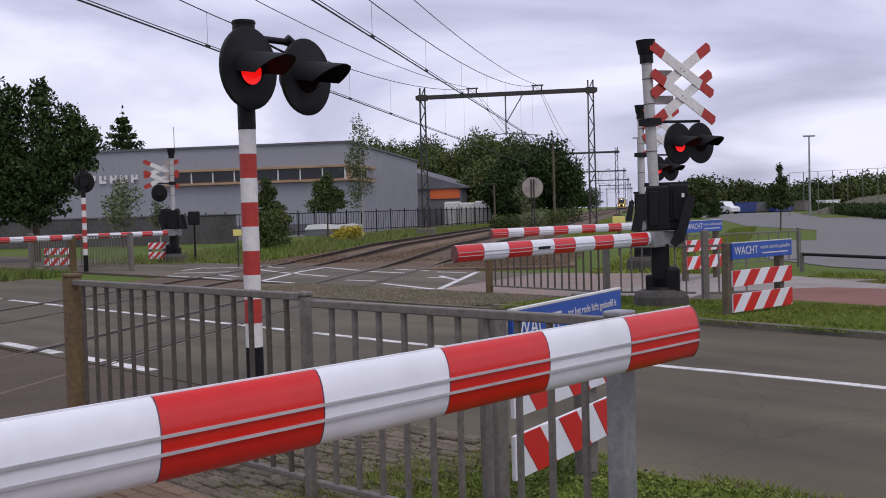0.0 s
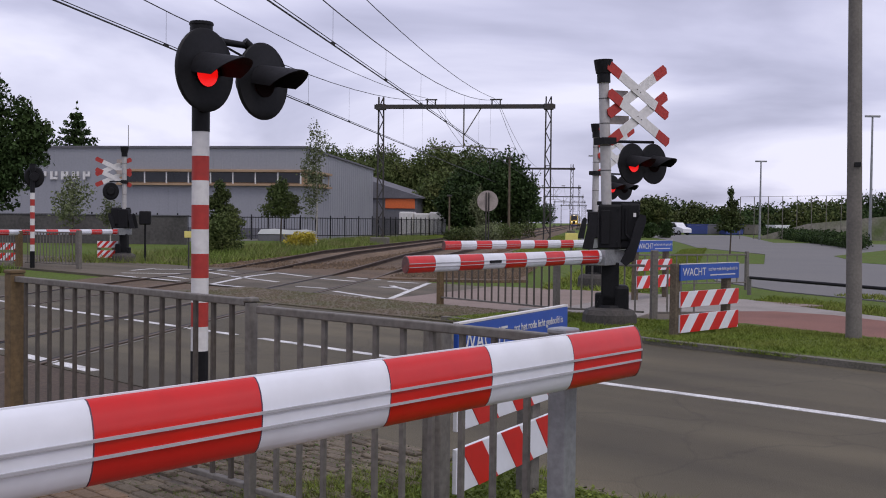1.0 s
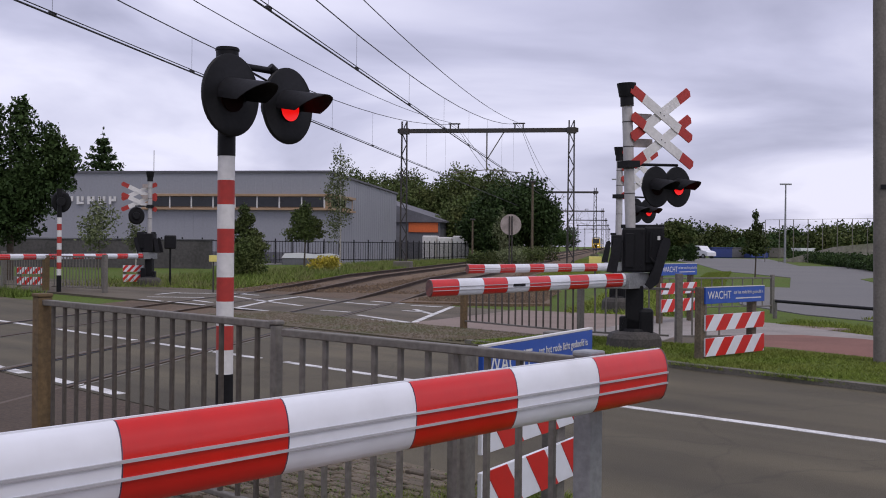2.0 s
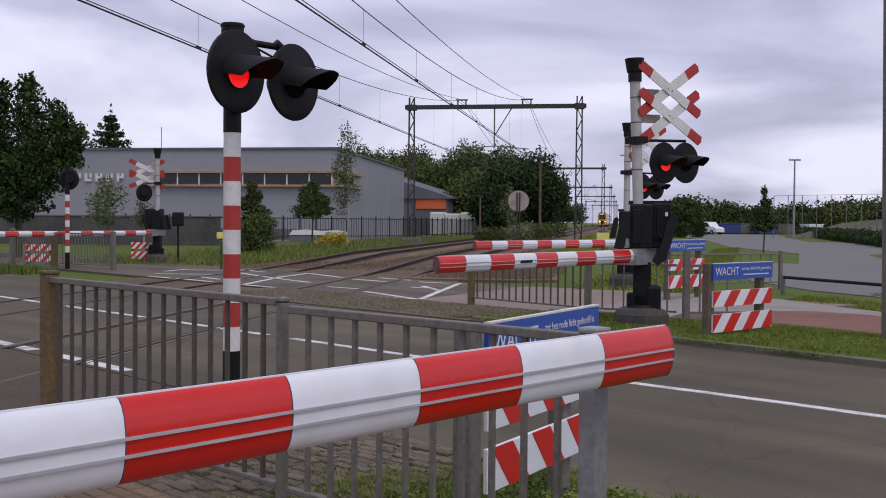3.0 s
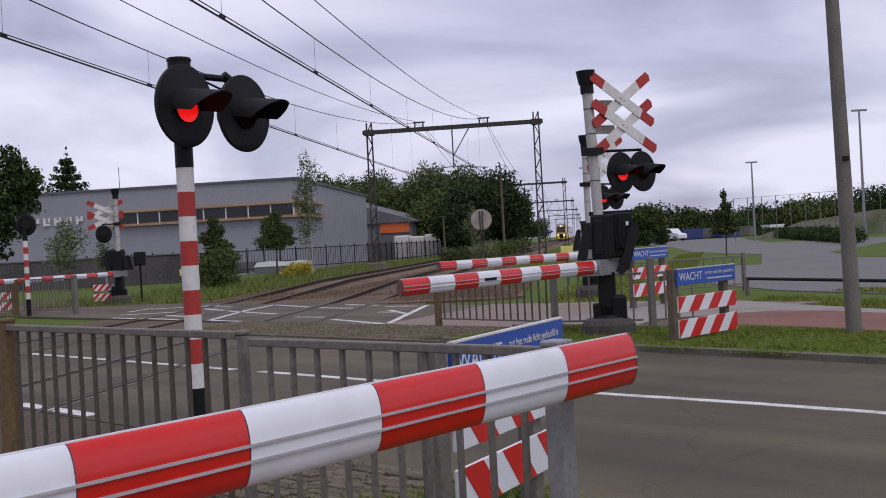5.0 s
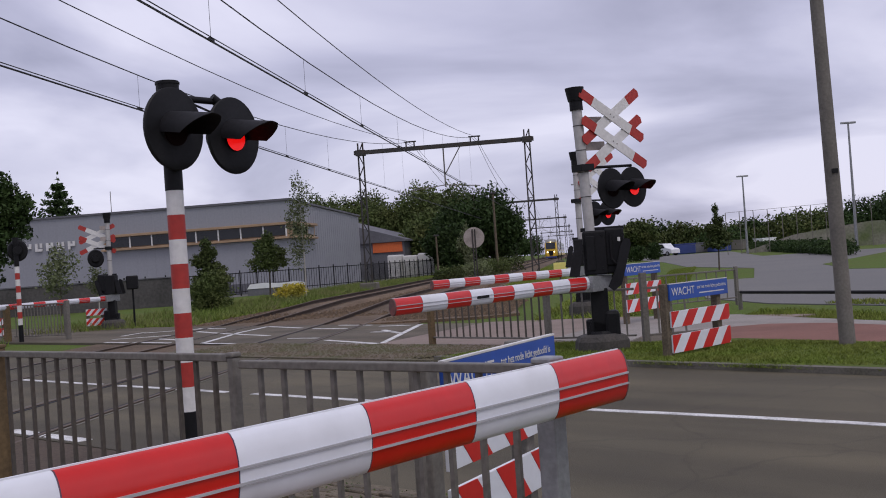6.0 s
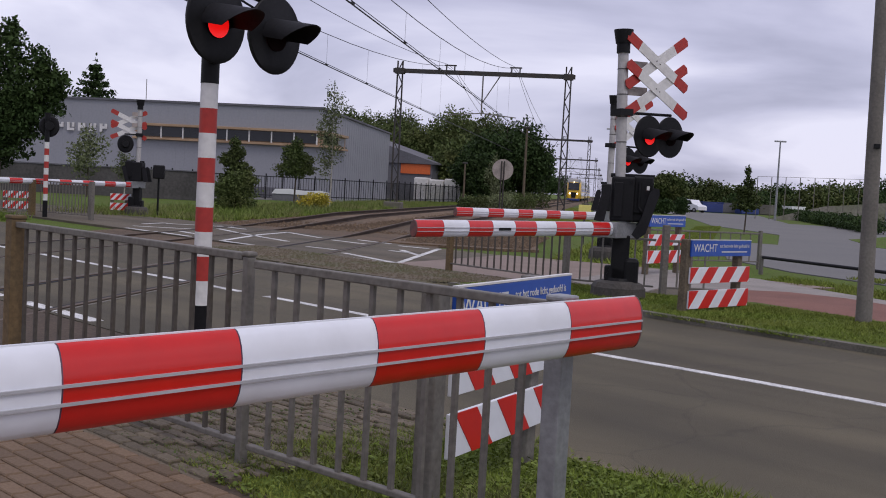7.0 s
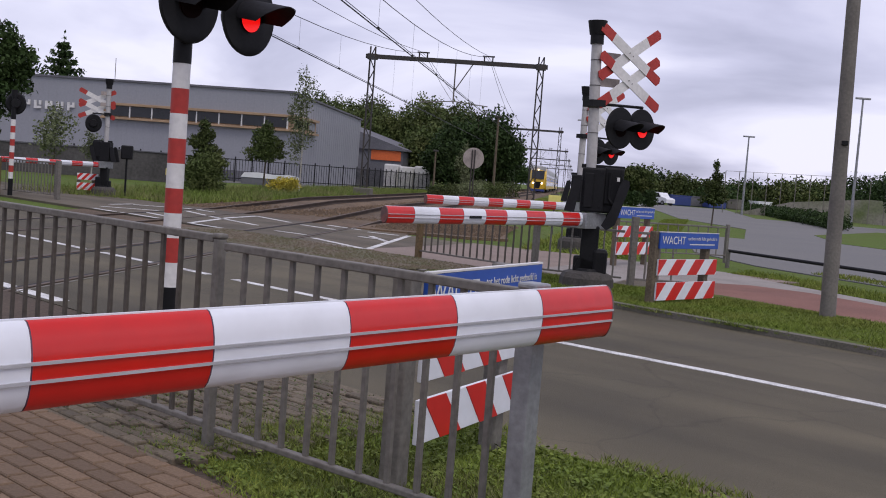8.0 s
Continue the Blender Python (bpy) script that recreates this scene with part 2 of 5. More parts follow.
LEAF_MID = surface("leaves_mid", (0.062, 0.087, 0.026), 0.7, grain=3, amount=0.35, patch=0.4, patches=0.4, bump=0, tint=(0.098, 0.1, 0.035), spread=0.5, spec=0.15)
LEAF_PALE = surface("leaves_pale", (0.13, 0.15, 0.075), 0.7, grain=3, amount=0.35, patch=0.4, patches=0.4, bump=0, tint=(0.1, 0.13, 0.05), spread=0.4, spec=0.15)
LEAF_CLOVER = surface("clover_leaves", (0.14, 0.2, 0.036), 0.8, grain=8, amount=0.3, patch=0.9, patches=0.5, bump=0, tint=(0.2, 0.22, 0.05), spread=0.45, spec=0.2)
FLOWER = surface("yellow_flowers", (0.42, 0.34, 0.03), 0.8, grain=6, amount=0.3, patch=1, patches=0.4, bump=0, tint=(0.18, 0.2, 0.04), spread=0.4)
CAR_WHITE = surface("white_car_paint", (0.75, 0.76, 0.78), 0.25, grain=3, amount=0.03, patch=1, patches=0.1, bump=0, coat=0.6)
TYRE = surface("rubber", (0.02, 0.02, 0.02), 0.85, grain=20, amount=0.2, patch=3, patches=0.2, bump=0.1)
TRAIN_YELLOW = surface("yellow_train_paint", (0.75, 0.46, 0.02), 0.4, grain=4, amount=0.06, patch=0.6, patches=0.2, bump=0, coat=0.3)
TRAIN_BLUE = surface("blue_train_paint", (0.03, 0.05, 0.2), 0.4, grain=4, amount=0.06, patch=0.6, patches=0.2, bump=0, coat=0.3)
TRAIN_GREY = surface("grey_train_roof", (0.42, 0.42, 0.43), 0.6, grain=4, amount=0.1, patch=0.6, patches=0.3, bump=0)
HEADLIGHT = glowing("headlight", (1.0, 0.85, 0.55), 3.0)
SIGNAL_RED = glowing("signal_red", (0.85, 0.006, 0.004), 0.9)
LENS_DARK = surface("dark_red_lens", (0.010, 0.003, 0.003), 0.8, grain=8, amount=0.1, patch=2, patches=0.2, bump=0, spec=0.08)

# ---- geometry helpers ----


def box(bm, x0, x1, y0, y1, z0, z1, m=None, bevel=0.0):
    made = bmesh.ops.create_cube(bm, size=1, matrix=Matrix.Translation(((x0 + x1) / 2, (y0 + y1) / 2, (z0 + z1) / 2)) @ Matrix.Diagonal((x1 - x0, y1 - y0, z1 - z0, 1)))
    if bevel:
        edges = list({e for v in made["verts"] for e in v.link_edges})
        out = bmesh.ops.bevel(bm, geom=edges, offset=bevel, segments=2, affect="EDGES", profile=0.5)
        verts = list({v for f in out["faces"] for v in f.verts} | {v for v in made["verts"] if v.is_valid})
    else:
        verts = made["verts"]
    if m is not None:
        bmesh.ops.transform(bm, matrix=m, verts=verts)
    return verts


def rod(bm, a, b, r, r2=None, seg=10, caps=True):
    a, b = Vector(a), Vector(b)
    d = b - a
    turn = d.to_track_quat("Z", "Y").to_matrix().to_4x4()
    made = bmesh.ops.create_cone(bm, cap_ends=caps, segments=seg, radius1=r, radius2=r if r2 is None else r2, depth=d.length, matrix=Matrix.Translation((a + b) / 2) @ turn)
    return made["verts"]


def bar(bm, a, b, w, h, up=(0, 0, 1)):
    """A rectangular bar from a to b, w wide and h high."""
    a, b = Vector(a), Vector(b)
    d = (b - a)
    y = d.normalized()
    x = y.cross(Vector(up))
    x = x.normalized() if x.length > 1e-4 else Vector((1, 0, 0))
    z = x.cross(y)
    m = Matrix((x, y, z)).transposed().to_4x4()
    m.translation = (a + b) / 2
    return bmesh.ops.create_cube(bm, size=1, matrix=m @ Matrix.Diagonal((w, d.length, h, 1)))["verts"]


def strand(bm, pts, r, seg=5):
    for a, b in zip(pts, pts[1:]):
        rod(bm, a, b, r, seg=seg, caps=False)


def prism(bm, outline, y0, y1, m=None):
    """An outline in x and z, pulled from y0 to y1."""
    front = [bm.verts.new((x, y0, z)) for x, z in outline]
    back = [bm.verts.new((x, y1, z)) for x, z in outline]
    bm.faces.new(front)
    bm.faces.new(back[::-1])
    n = len(outline)
    for k in range(n):
        bm.faces.new((front[k], back[k], back[(k + 1) % n], front[(k + 1) % n]))
    if m is not None:
        bmesh.ops.transform(bm, matrix=m, verts=front + back)
    return front + back


def part(name, bm, material, parent=None, label="", smooth=False, m=None):
    bmesh.ops.recalc_face_normals(bm, faces=bm.faces)
    me = bpy.data.meshes.new(name)
    bm.to_mesh(me)
    bm.free()
    for mt in material if isinstance(material, (list, tuple)) else (material,):
        me.materials.append(mt)
    if smooth:
        for p in me.polygons:
            p.use_smooth = True
        me.set_sharp_from_angle(angle=radians(40))
    ob = new(name, me)
    ob.parent = parent
    if m is not None:
        ob.matrix_basis = m
    if label:
        ob["label"] = label
    return ob


def soup(name, verts, faces, material, parent=None, smooth=False):
    me = bpy.data.meshes.new(name)
    me.from_pydata([tuple(v) for v in verts], [], faces)
    me.materials.append(material)
    ob = new(name, me)
    ob.parent = parent
    return ob


def thing(name, m, label, category, group="", kind=""):
    ob = new(name)
    ob.empty_display_size = 0.2
    ob.matrix_basis = m
    return tagged(ob, label, category, group, kind)


# ---- the plan: a road frame (u along the road, w across it) and a track frame ----
U = Vector((0.695, -0.719, 0))
W = Vector((0.719, 0.695, 0))
TRACK_BEARING = 9.5
T = Vector((math.sin(radians(TRACK_BEARING)), math.cos(radians(TRACK_BEARING)), 0))
NR = Vector((T.y, -T.x, 0))
ROAD_TURN = math.degrees(math.atan2(U.y, U.x))


def road(u, w, z=0.0):
    return U * u + W * w + Vector((0, 0, z))


def track(s, d, z=0.0):
    """s to the right of the origin, d along the line."""
    return NR * s + T * d + Vector((0, 0, z))


def meet(s, w):
    """Where the line at s crosses the road line at w."""
    p = NR * s
    return p + T * ((w - p.dot(W)) / T.dot(W))


def sheet(bm, pts, z0, z1):
    """A flat slab with the given outline in the plan."""
    low = [bm.verts.new((p[0], p[1], z0)) for p in pts]
    top = [bm.verts.new((p[0], p[1], z1)) for p in pts]
    bm.faces.new(top)
    n = len(pts)
    for k in range(n):
        bm.faces.new((low[k], low[(k + 1) % n], top[(k + 1) % n], top[k]))


def slab(name, pts, z0, z1, material, label, category="ground"):
    bm = bmesh.new()
    sheet(bm, pts, z0, z1)
    ob = part(name, bm, material)
    return tagged(ob, label, category, kind="structure")


def strip(name, u0, u1, w0, w1, z1, material, label, z0=-0.3, category="ground"):
    return slab(name, [road(u0, w0), road(u1, w0), road(u1, w1), road(u0, w1)], z0, z1, material, label, category)


# ---- setting ----
RAILS = (-5.72, -7.22, -9.72, -11.22)
ground = slab("ground", [(-900, -300), (900, -300), (900, 1400), (-900, 1400)], -0.5, -0.06, TURF, "rough green grass with bare patches")
strip("road", -80, 60, 5.05, 11.75, 0.0, ASPHALT, "dark grey worn asphalt road", category="road")
strip("crossing_path", -60, -8.5, 14.1, 19.0, 0.0, DECK, "worn dark asphalt of the cycle crossing", category="path")
# trackbed in front of, between and behind the two roadways
for d_w0, d_w1 in ((-60.0, 5.0), (11.80, 14.05), (19.05, 700.0)):
    a, b = -4.2, -12.8
    slab("trackbed", [meet(a, d_w0), meet(a, d_w1), meet(b, d_w1), meet(b, d_w0)], -0.3, -0.03, BALLAST, "brown stone ballast under the railway", "ballast")
strip("verge_soil", -4.4, 40, 2.88, 3.08, 0.026, SOIL, "bare soil between the paving and the grass")
strip("verge_near", -7.6, 40, 3.07, 4.9, 0.03, TURF, "grass verge beside the near kerb")
strip("kerb_near", -6.2, 40, 4.9, 5.05, 0.014, SAND, "sandy edge of the road, no kerb stone showing", category="kerb")
strip("setts", -7.6, -4.4, 2.9, 4.88, 0.042, COBBLE, "weedy stone setts beside the fence")
strip("footpath", -7.6, 20, -4.5, 2.9, 0.03, BRICK, "reddish brick footpath", category="path")
strip("trackside_soil", -12.5, -7.6, -6.0, 4.98, 0.012, SOIL, "dark brown trodden soil beside the rails")
slab("verge_far", [road(-11.6, 12.0), road(-7.8, 11.85), road(-4.1, 11.53), road(2, 11.1), road(60, 11.1), road(60, 13.6), road(2, 13.6), road(-5.2, 14.25), road(-8.0, 14.85), road(-9.2, 14.0), road(-11.6, 14.0)], -0.3, 0.06, TURF, "grass verge beside the far kerb")
KERB_LINE = ((-11.6, 11.86), (-7.8, 11.71), (-4.1, 11.39), (2, 10.96), (60, 10.96))
slab("kerb_far", [road(u, w) for u, w in KERB_LINE] + [road(u, w + 0.14) for u, w in KERB_LINE[::-1]], -0.3, 0.075, KERB, "worn concrete kerb with grass over its edge", "kerb")
strip("gravel_shoulder", -20.0, -10.0, 11.8, 14.1, 0.02, MOSSY, "mossy brown gravel between the roadways")


def build_line(name, pieces, width, label):
    bm = bmesh.new()
    for (ua, wa), (ub, wb) in pieces:
        a, b = road(ua, wa), road(ub, wb)
        side = (b - a).normalized().cross(Vector((0, 0, 1))) * width / 2
        sheet(bm, [a - side, b - side, b + side, a + side], -0.002, 0.005)
    return tagged(part(name, bm, PAINT), label, "road marking", kind="structure")


build_line("centre_line", [((u, 8.25), (u + 2.85, 8.25)) for u in np.arange(-35.3, -9.0, 3.42)] + [((-7.6, 8.42), (-4.5, 8.55)), ((-4.5, 8.55), (50, 8.7))], 0.12, "white centre line, broken over the crossing")
build_line("edge_line", [((u, 5.2), (u + 1.7, 5.2)) for u in np.arange(-30.1, -10.0, 2.3)], 0.16, "worn white broken edge line")
build_line("hatching", [((-15.43, 14.28), (-18.9, 18.86)), ((-15.43, 14.28), (-17.9, 14.95)), ((-15.43, 14.22), (-17.32, 14.17)), ((-17.7, 14.17), (-19.45, 14.15)), ((-18.74, 15.4), (-19.7, 15.33)),
                        ((-21.53, 14.2), (-23.82, 16.89)), ((-23.82, 16.89), (-25.0, 18.7)), ((-25.0, 18.7), (-22.7, 18.1)), ((-21.4, 14.15), (-19.85, 14.17)), ((-26.35, 17.23), (-23.98, 16.54)), ((-23.98, 16.54), (-21.36, 16.0)),
                        ((-27.8, 18.2), (-26.3, 18.1)), ((-21.9, 17.86), (-20.5, 17.77)), ((-22.0, 18.86), (-20.6, 18.72)), ((-18.46, 16.8), (-17.75, 16.85)), ((-18.6, 17.3), (-17.2, 16.5)), ((-19.9, 18.4), (-19.0, 18.56)),
                        ((-26.2, 14.25), (-25.0, 14.2)), ((-24.8, 14.3), (-22.95, 14.2)), ((-28.34, 15.94), (-29.05, 17.1)), ((-28.7, 16.9), (-27.3, 18.4)), ((-25.2, 15.2), (-23.8, 14.95)), ((-27.2, 15.0), (-26.0, 16.2))], 0.13, "worn white cross hatching on the crossing")


def build_rails():
    prof = [(-0.075, 0), (0.075, 0), (0.075, 0.015), (0.012, 0.03), (0.012, 0.1), (0.036, 0.11), (0.036, 0.145), (-0.036, 0.145), (-0.036, 0.11), (-0.012, 0.1), (-0.012, 0.03), (-0.075, 0.015)]
    head = [(-0.032, 0.1455), (0.032, 0.1455), (0.03, 0.149), (-0.03, 0.149)]
    axes = Matrix((NR, T, Vector((0, 0, 1)))).transposed().to_4x4()
    for k, s in enumerate(RAILS):
        d1 = meet(s, 19.2).dot(T)
        rail = tagged(new("rail"), "rusty steel rail with a polished head", "rail", "railway rails")
        for d0, d2, z0, z2 in ((-30, d1, -0.135, -0.135), (d1, d1 + 12, -0.135, 0.1), (d1 + 12, 700, 0.1, 0.12)):
            for nm, out, mt in (("rail_web", prof, RAIL), ("rail_head", head, RAIL_TOP)):
                bm = bmesh.new()
                vs = prism(bm, out, 0, 1)
                for v in vs:
                    f = v.co.y
                    v.co = axes @ Vector((s + v.co.x, d0 + (d2 - d0) * f, v.co.z + z0 + (z2 - z0) * f))
                part(nm, bm, mt, rail)
        # groove and pale edge beside each rail where the roadways cross it
        for w0, w1 in ((5.06, 11.74), (14.12, 18.98)):
            side = 0.075 if k % 2 else -0.075
            for off, wide, mt, nm in ((side, 0.06, BLACK_MATT, "flange_groove"), (-side * 1.3, 0.045, KERB, "rail_edging")):
                a, c = meet(s + off, w0), meet(s + off, w1)
                n = NR * wide / 2
                bm = bmesh.new()
                sheet(bm, [a - n, c - n, c + n, a + n], -0.01, 0.006)
                part(nm, bm, mt, rail)


build_rails()
for s_left, s_right in ((-8.0, -4.95), (-12.0, -8.95)):
    d_start = meet((s_left + s_right) / 2, 19.2).dot(T) + 5
    bed = bmesh.new()
    for d0, d1, z0, z1 in ((d_start, d_start + 7, -0.02, 0.1), (d_start + 7, 700, 0.1, 0.11)):
        top = [bed.verts.new(track(s_left + 0.3, d0, z0)), bed.verts.new(track(s_right - 0.3, d0, z0)), bed.verts.new(track(s_right - 0.3, d1, z1)), bed.verts.new(track(s_left + 0.3, d1, z1))]
        low = [bed.verts.new(track(s_left, d0, -0.05)), bed.verts.new(track(s_right, d0, -0.05)), bed.verts.new(track(s_right, d1, -0.05)), bed.verts.new(track(s_left, d1, -0.05))]
        bed.faces.new(top)
        for k in range(4):
            bed.faces.new((low[k], low[(k + 1) % 4], top[(k + 1) % 4], top[k]))
    tagged(part("ballast_shoulder", bed, BALLAST), "raised brown ballast bed under one track", "ballast", kind="structure")


# ---- the near boom ----
def slot_mark(boom, x, deep):
    for side in (1, -1):
        bm = bmesh.new()
        box(bm, x, x + 0.26, min(side * (deep / 2 - 0.004), side * (deep / 2 + 0.009)), max(side * (deep / 2 - 0.004), side * (deep / 2 + 0.009)), -0.02, 0.014)
        part("dark_slot", bm, BLACK, boom, "dark slot in the boom")


def build_boom(name, label, tip, root, z, sections, tall=0.195, deep=0.085, first="red", slope=0.0):
    """A boom from its tip to its root; sections: length of each colour band."""
    tip, root = Vector((*tip, z)), Vector((*root, z + slope))
    d = (root - tip)
    length = d.length
    yaw = math.degrees(math.atan2(d.y, d.x))
    ob = thing(name, Matrix.Translation(tip) @ pose(0, 0, 0, 0, -math.degrees(math.asin(d.z / length)), yaw), label, "barrier boom")
    n = 20
    outline = [(deep / 2 * math.cos(a) * (1 if abs(math.cos(a)) < 0.99 else 1), tall / 2 * math.sin(a)) for a in [2 * math.pi * k / n for k in range(n)]]
    k, x = 0, 0.0
    while x < length - 0.02:
        x1 = min(length, x + sections)
        bm = bmesh.new()
        rings = []
        for xx, sc in ((x, 1.0), (x1, 1.0)):
            rings.append([bm.verts.new((xx, p * sc, q * sc)) for p, q in outline])
        for j in range(n):
            bm.faces.new((rings[0][j], rings[0][(j + 1) % n], rings[1][(j + 1) % n], rings[1][j]))
        bm.faces.new(rings[0])
        bm.faces.new(rings[1][::-1])
        is_red = (k % 2 == 0) == (first == "red")
        part("red_band" if is_red else "white_band", bm, RED if is_red else WHITE, ob, smooth=True)
        if x1 < length - 0.02:
            bm = bmesh.new()
            rings = [[bm.verts.new((xx, p * 1.006, q * 1.004)) for p, q in outline] for xx in (x1 - 0.0022, x1 + 0.0022)]
            for j in range(n):
                bm.faces.new((rings[0][j], rings[0][(j + 1) % n], rings[1][(j + 1) % n], rings[1][j]))
            part("foil_seam", bm, SEAM, ob, "dark seam between the foils", smooth=True)
        x, k = x1, k + 1
    for side in (1, -1):
        for q in (0.011, -0.031):
            if tall > 0.15:
                yy = deep / 2 * math.sqrt(1 - (2 * q / tall) ** 2) * side
                bm = bmesh.new()
                box(bm, 0.004, length - 0.002, min(yy - 0.003 * side, yy + 0.007 * side), max(yy - 0.003 * side, yy + 0.007 * side), q - 0.0036, q + 0.0036)
                part("groove_strip", bm, ALU, ob, "grey metal strip")
    bm = bmesh.new()
    ends = [[bm.verts.new((xx, p * sc, q * sc)) for p, q in outline] for xx, sc in ((0.004, 1.012), (-0.006, 1.012), (-0.012, 0.95))]
    for lo, hi in zip(ends, ends[1:]):
        for j in range(n):
            bm.faces.new((lo[j], lo[(j + 1) % n], hi[(j + 1) % n], hi[j]))
    bm.faces.new(ends[-1])
    part("end_cap", bm, CAP, ob, "dark worn end cap", smooth=True)
    bm = bmesh.new()
    box(bm, 0.0, length, -0.004, 0.004, tall / 2 - 0.003, tall / 2 + 0.0025)
    part("top_edge", bm, WHITE, ob, "pale edge strip")
    return ob


NEAR_TIP, NEAR_ROOT = (0.93, 4.235), (-2.07, 0.87)
near_boom = build_boom("barrier_boom", "lowered red and white barrier boom over the footpath", NEAR_TIP, NEAR_ROOT, 1.045, 0.5, tall=0.208)
road_boom = build_boom("barrier_boom", "lowered red and white boom across the roadway", (-0.06, 11.88), (2.75, 15.5), 1.07, 0.5, tall=0.195, deep=0.1)
slot_mark(road_boom, 1.62, 0.102)
build_boom("barrier_boom", "lowered red and white boom across the cycle path", (0.66, 22.3), (4.35, 26.0), 1.05, 0.5, tall=0.19, deep=0.1)
build_boom("barrier_boom", "lowered red and white boom beyond the tracks", (-13.4, 30.5), (-10.2, 37.0), 1.05, 0.5, tall=0.17, deep=0.1)


# ---- flashing signals ----
E_TURN = 52.0
LENSES = []


def signal_head(parent, m, size=0.31, lamp=0, phase=0, name="signal_head"):
    """A round black backing board with a hooded red lens, facing local -y."""
    bm = bmesh.new()
    n = 36
    rings = []
    for y, k in ((0.05, 0.86), (0.02, 0.97), (0.0, 1.0), (-0.012, 1.0), (-0.02, 0.97)):
        rings.append([bm.verts.new((size * k * math.cos(2 * math.pi * j / n), y, size * k * 1.13 * math.sin(2 * math.pi * j / n))) for j in range(n)])
    for a, c in zip(rings, rings[1:]):
        for j in range(n):
            bm.faces.new((a[j], a[(j + 1) % n], c[(j + 1) % n], c[j]))
    bm.faces.new(rings[0][::-1])
    bm.faces.new(rings[-1])
    rod(bm, (0, 0.04, 0), (0, 0.2, 0), size * 0.5, size * 0.42, seg=20)
    head = part(name, bm, BLACK, parent, "round black signal board", smooth=True, m=m)
    r = size * 0.53
    length = size * 1.62
    bm = bmesh.new()
    cols = 22
    outer, inner = [], []
    for j in range(cols + 1):
        a = radians(-6 + 192 * j / cols)
        reach = length * (0.42 + 0.58 * max(0.0, min(1.0, (math.sin(a) + 0.3) / 1.2)))
        outer.append([bm.verts.new((r * math.cos(a), y, r * math.sin(a) - 0.012 + 0.16 * y)) for y in (-0.018, -reach * 0.5, -reach)])
        inner.append([bm.verts.new(((r - 0.006) * math.cos(a), y, (r - 0.006) * math.sin(a) - 0.012 + 0.16 * y)) for y in (-0.018, -reach * 0.5, -reach)])
    for j in range(cols):
        for i in range(2):
            bm.faces.new((outer[j][i], outer[j + 1][i], outer[j + 1][i + 1], outer[j][i + 1]))
            bm.faces.new((inner[j][i], inner[j][i + 1], inner[j + 1][i + 1], inner[j + 1][i]))
        bm.faces.new((outer[j][2], outer[j + 1][2], inner[j + 1][2], inner[j][2]))
    for j in (0, cols):
        for i in range(2):
            bm.faces.new((outer[j][i], outer[j][i + 1], inner[j][i + 1], inner[j][i]))
    part("hood", bm, BLACK_MATT, head, "black sun hood", smooth=True)
    bm = bmesh.new()
    bmesh.ops.create_circle(bm, cap_ends=True, radius=r * 0.68, segments=24, matrix=pose(0, -0.0065, 0, 90, 0, 0))
    rod(bm, (0, -0.006, 0), (0, 0.006, 0), r * 0.71, seg=24)
    bm.faces.ensure_lookup_table()
    for f in bm.faces:
        f.material_index = 0 if f.calc_center_median().y < -0.0062 else 1
    me = bpy.data.meshes.new("lens")
    bm.to_mesh(me)
    bm.free()
    me.materials.append(SIGNAL_RED)
    me.materials.append(LENS_DARK)
    lens = new("lens", me)
    lens.parent = head
    lens["label"] = "round red flashing lens"
    lens.matrix_basis = pose(0, -0.028, -0.026)
    if lamp:
        LENSES.append((lens, lamp))
    return head


def banded_pole(parent, r, z0, band, count, top):
    bm = bmesh.new()
    rod(bm, (0, 0, 0), (0, 0, z0), r * 1.02, seg=24)
    part("black_foot", bm, BLACK, parent, smooth=True)
    for k in range(count):
        bm = bmesh.new()
        rod(bm, (0, 0, z0 + k * band), (0, 0, z0 + (k + 1) * band), r, seg=24)
        part("white_band" if k % 2 == 0 else "red_band", bm, WHITE_OLD if k % 2 == 0 else RED_OLD, parent, smooth=True)
    z1 = z0 + count * band
    bm = bmesh.new()
    rod(bm, (0, 0, z1), (0, 0, top), r * 1.04, seg=24)
    part("black_top", bm, BLACK, parent, smooth=True)


def flashing_post(x, y, turn, label, two=True):
    ob = thing("flashing_light", pose(x, y, 0), label, "crossing signal", "crossing signals")
    banded_pole(ob, 0.069, 0.503, 0.195, 9, 2.95)
    bm = bmesh.new()
    rod(bm, (0, 0, 2.93), (0, 0, 3.13), 0.092, 0.09, seg=24)
    rod(bm, (0, 0, 2.98), (0, 0, 3.0), 0.1, seg=24)
    rod(bm, (0, 0, 3.105), (0, 0, 3.12), 0.097, seg=24)
    part("cap", bm, BLACK, ob, smooth=True)
    face = pose(0, 0, 0, 0, 0, turn)
    signal_head(ob, face @ pose(-0.05, -0.1, 2.735), 0.292, 1)
    if two:
        bm = bmesh.new()
        a, c = face @ Vector((0.06, -0.02, 3.0)), face @ Vector((0.42, -0.04, 3.0))
        rod(bm, a, c, 0.028, seg=12)
        rod(bm, c + Vector((0, 0, 0.03)), face @ Vector((0.5, -0.06, 2.97)), 0.04, seg=12)
        rod(bm, face @ Vector((0.2, -0.03, 2.97)), face @ Vector((0.4, -0.06, 2.9)), 0.01, seg=6)
        part("arm", bm, BLACK, ob, "black bracket arm", smooth=True)
        signal_head(ob, face @ pose(0.575, -0.1, 2.715), 0.285, 2)
    return ob


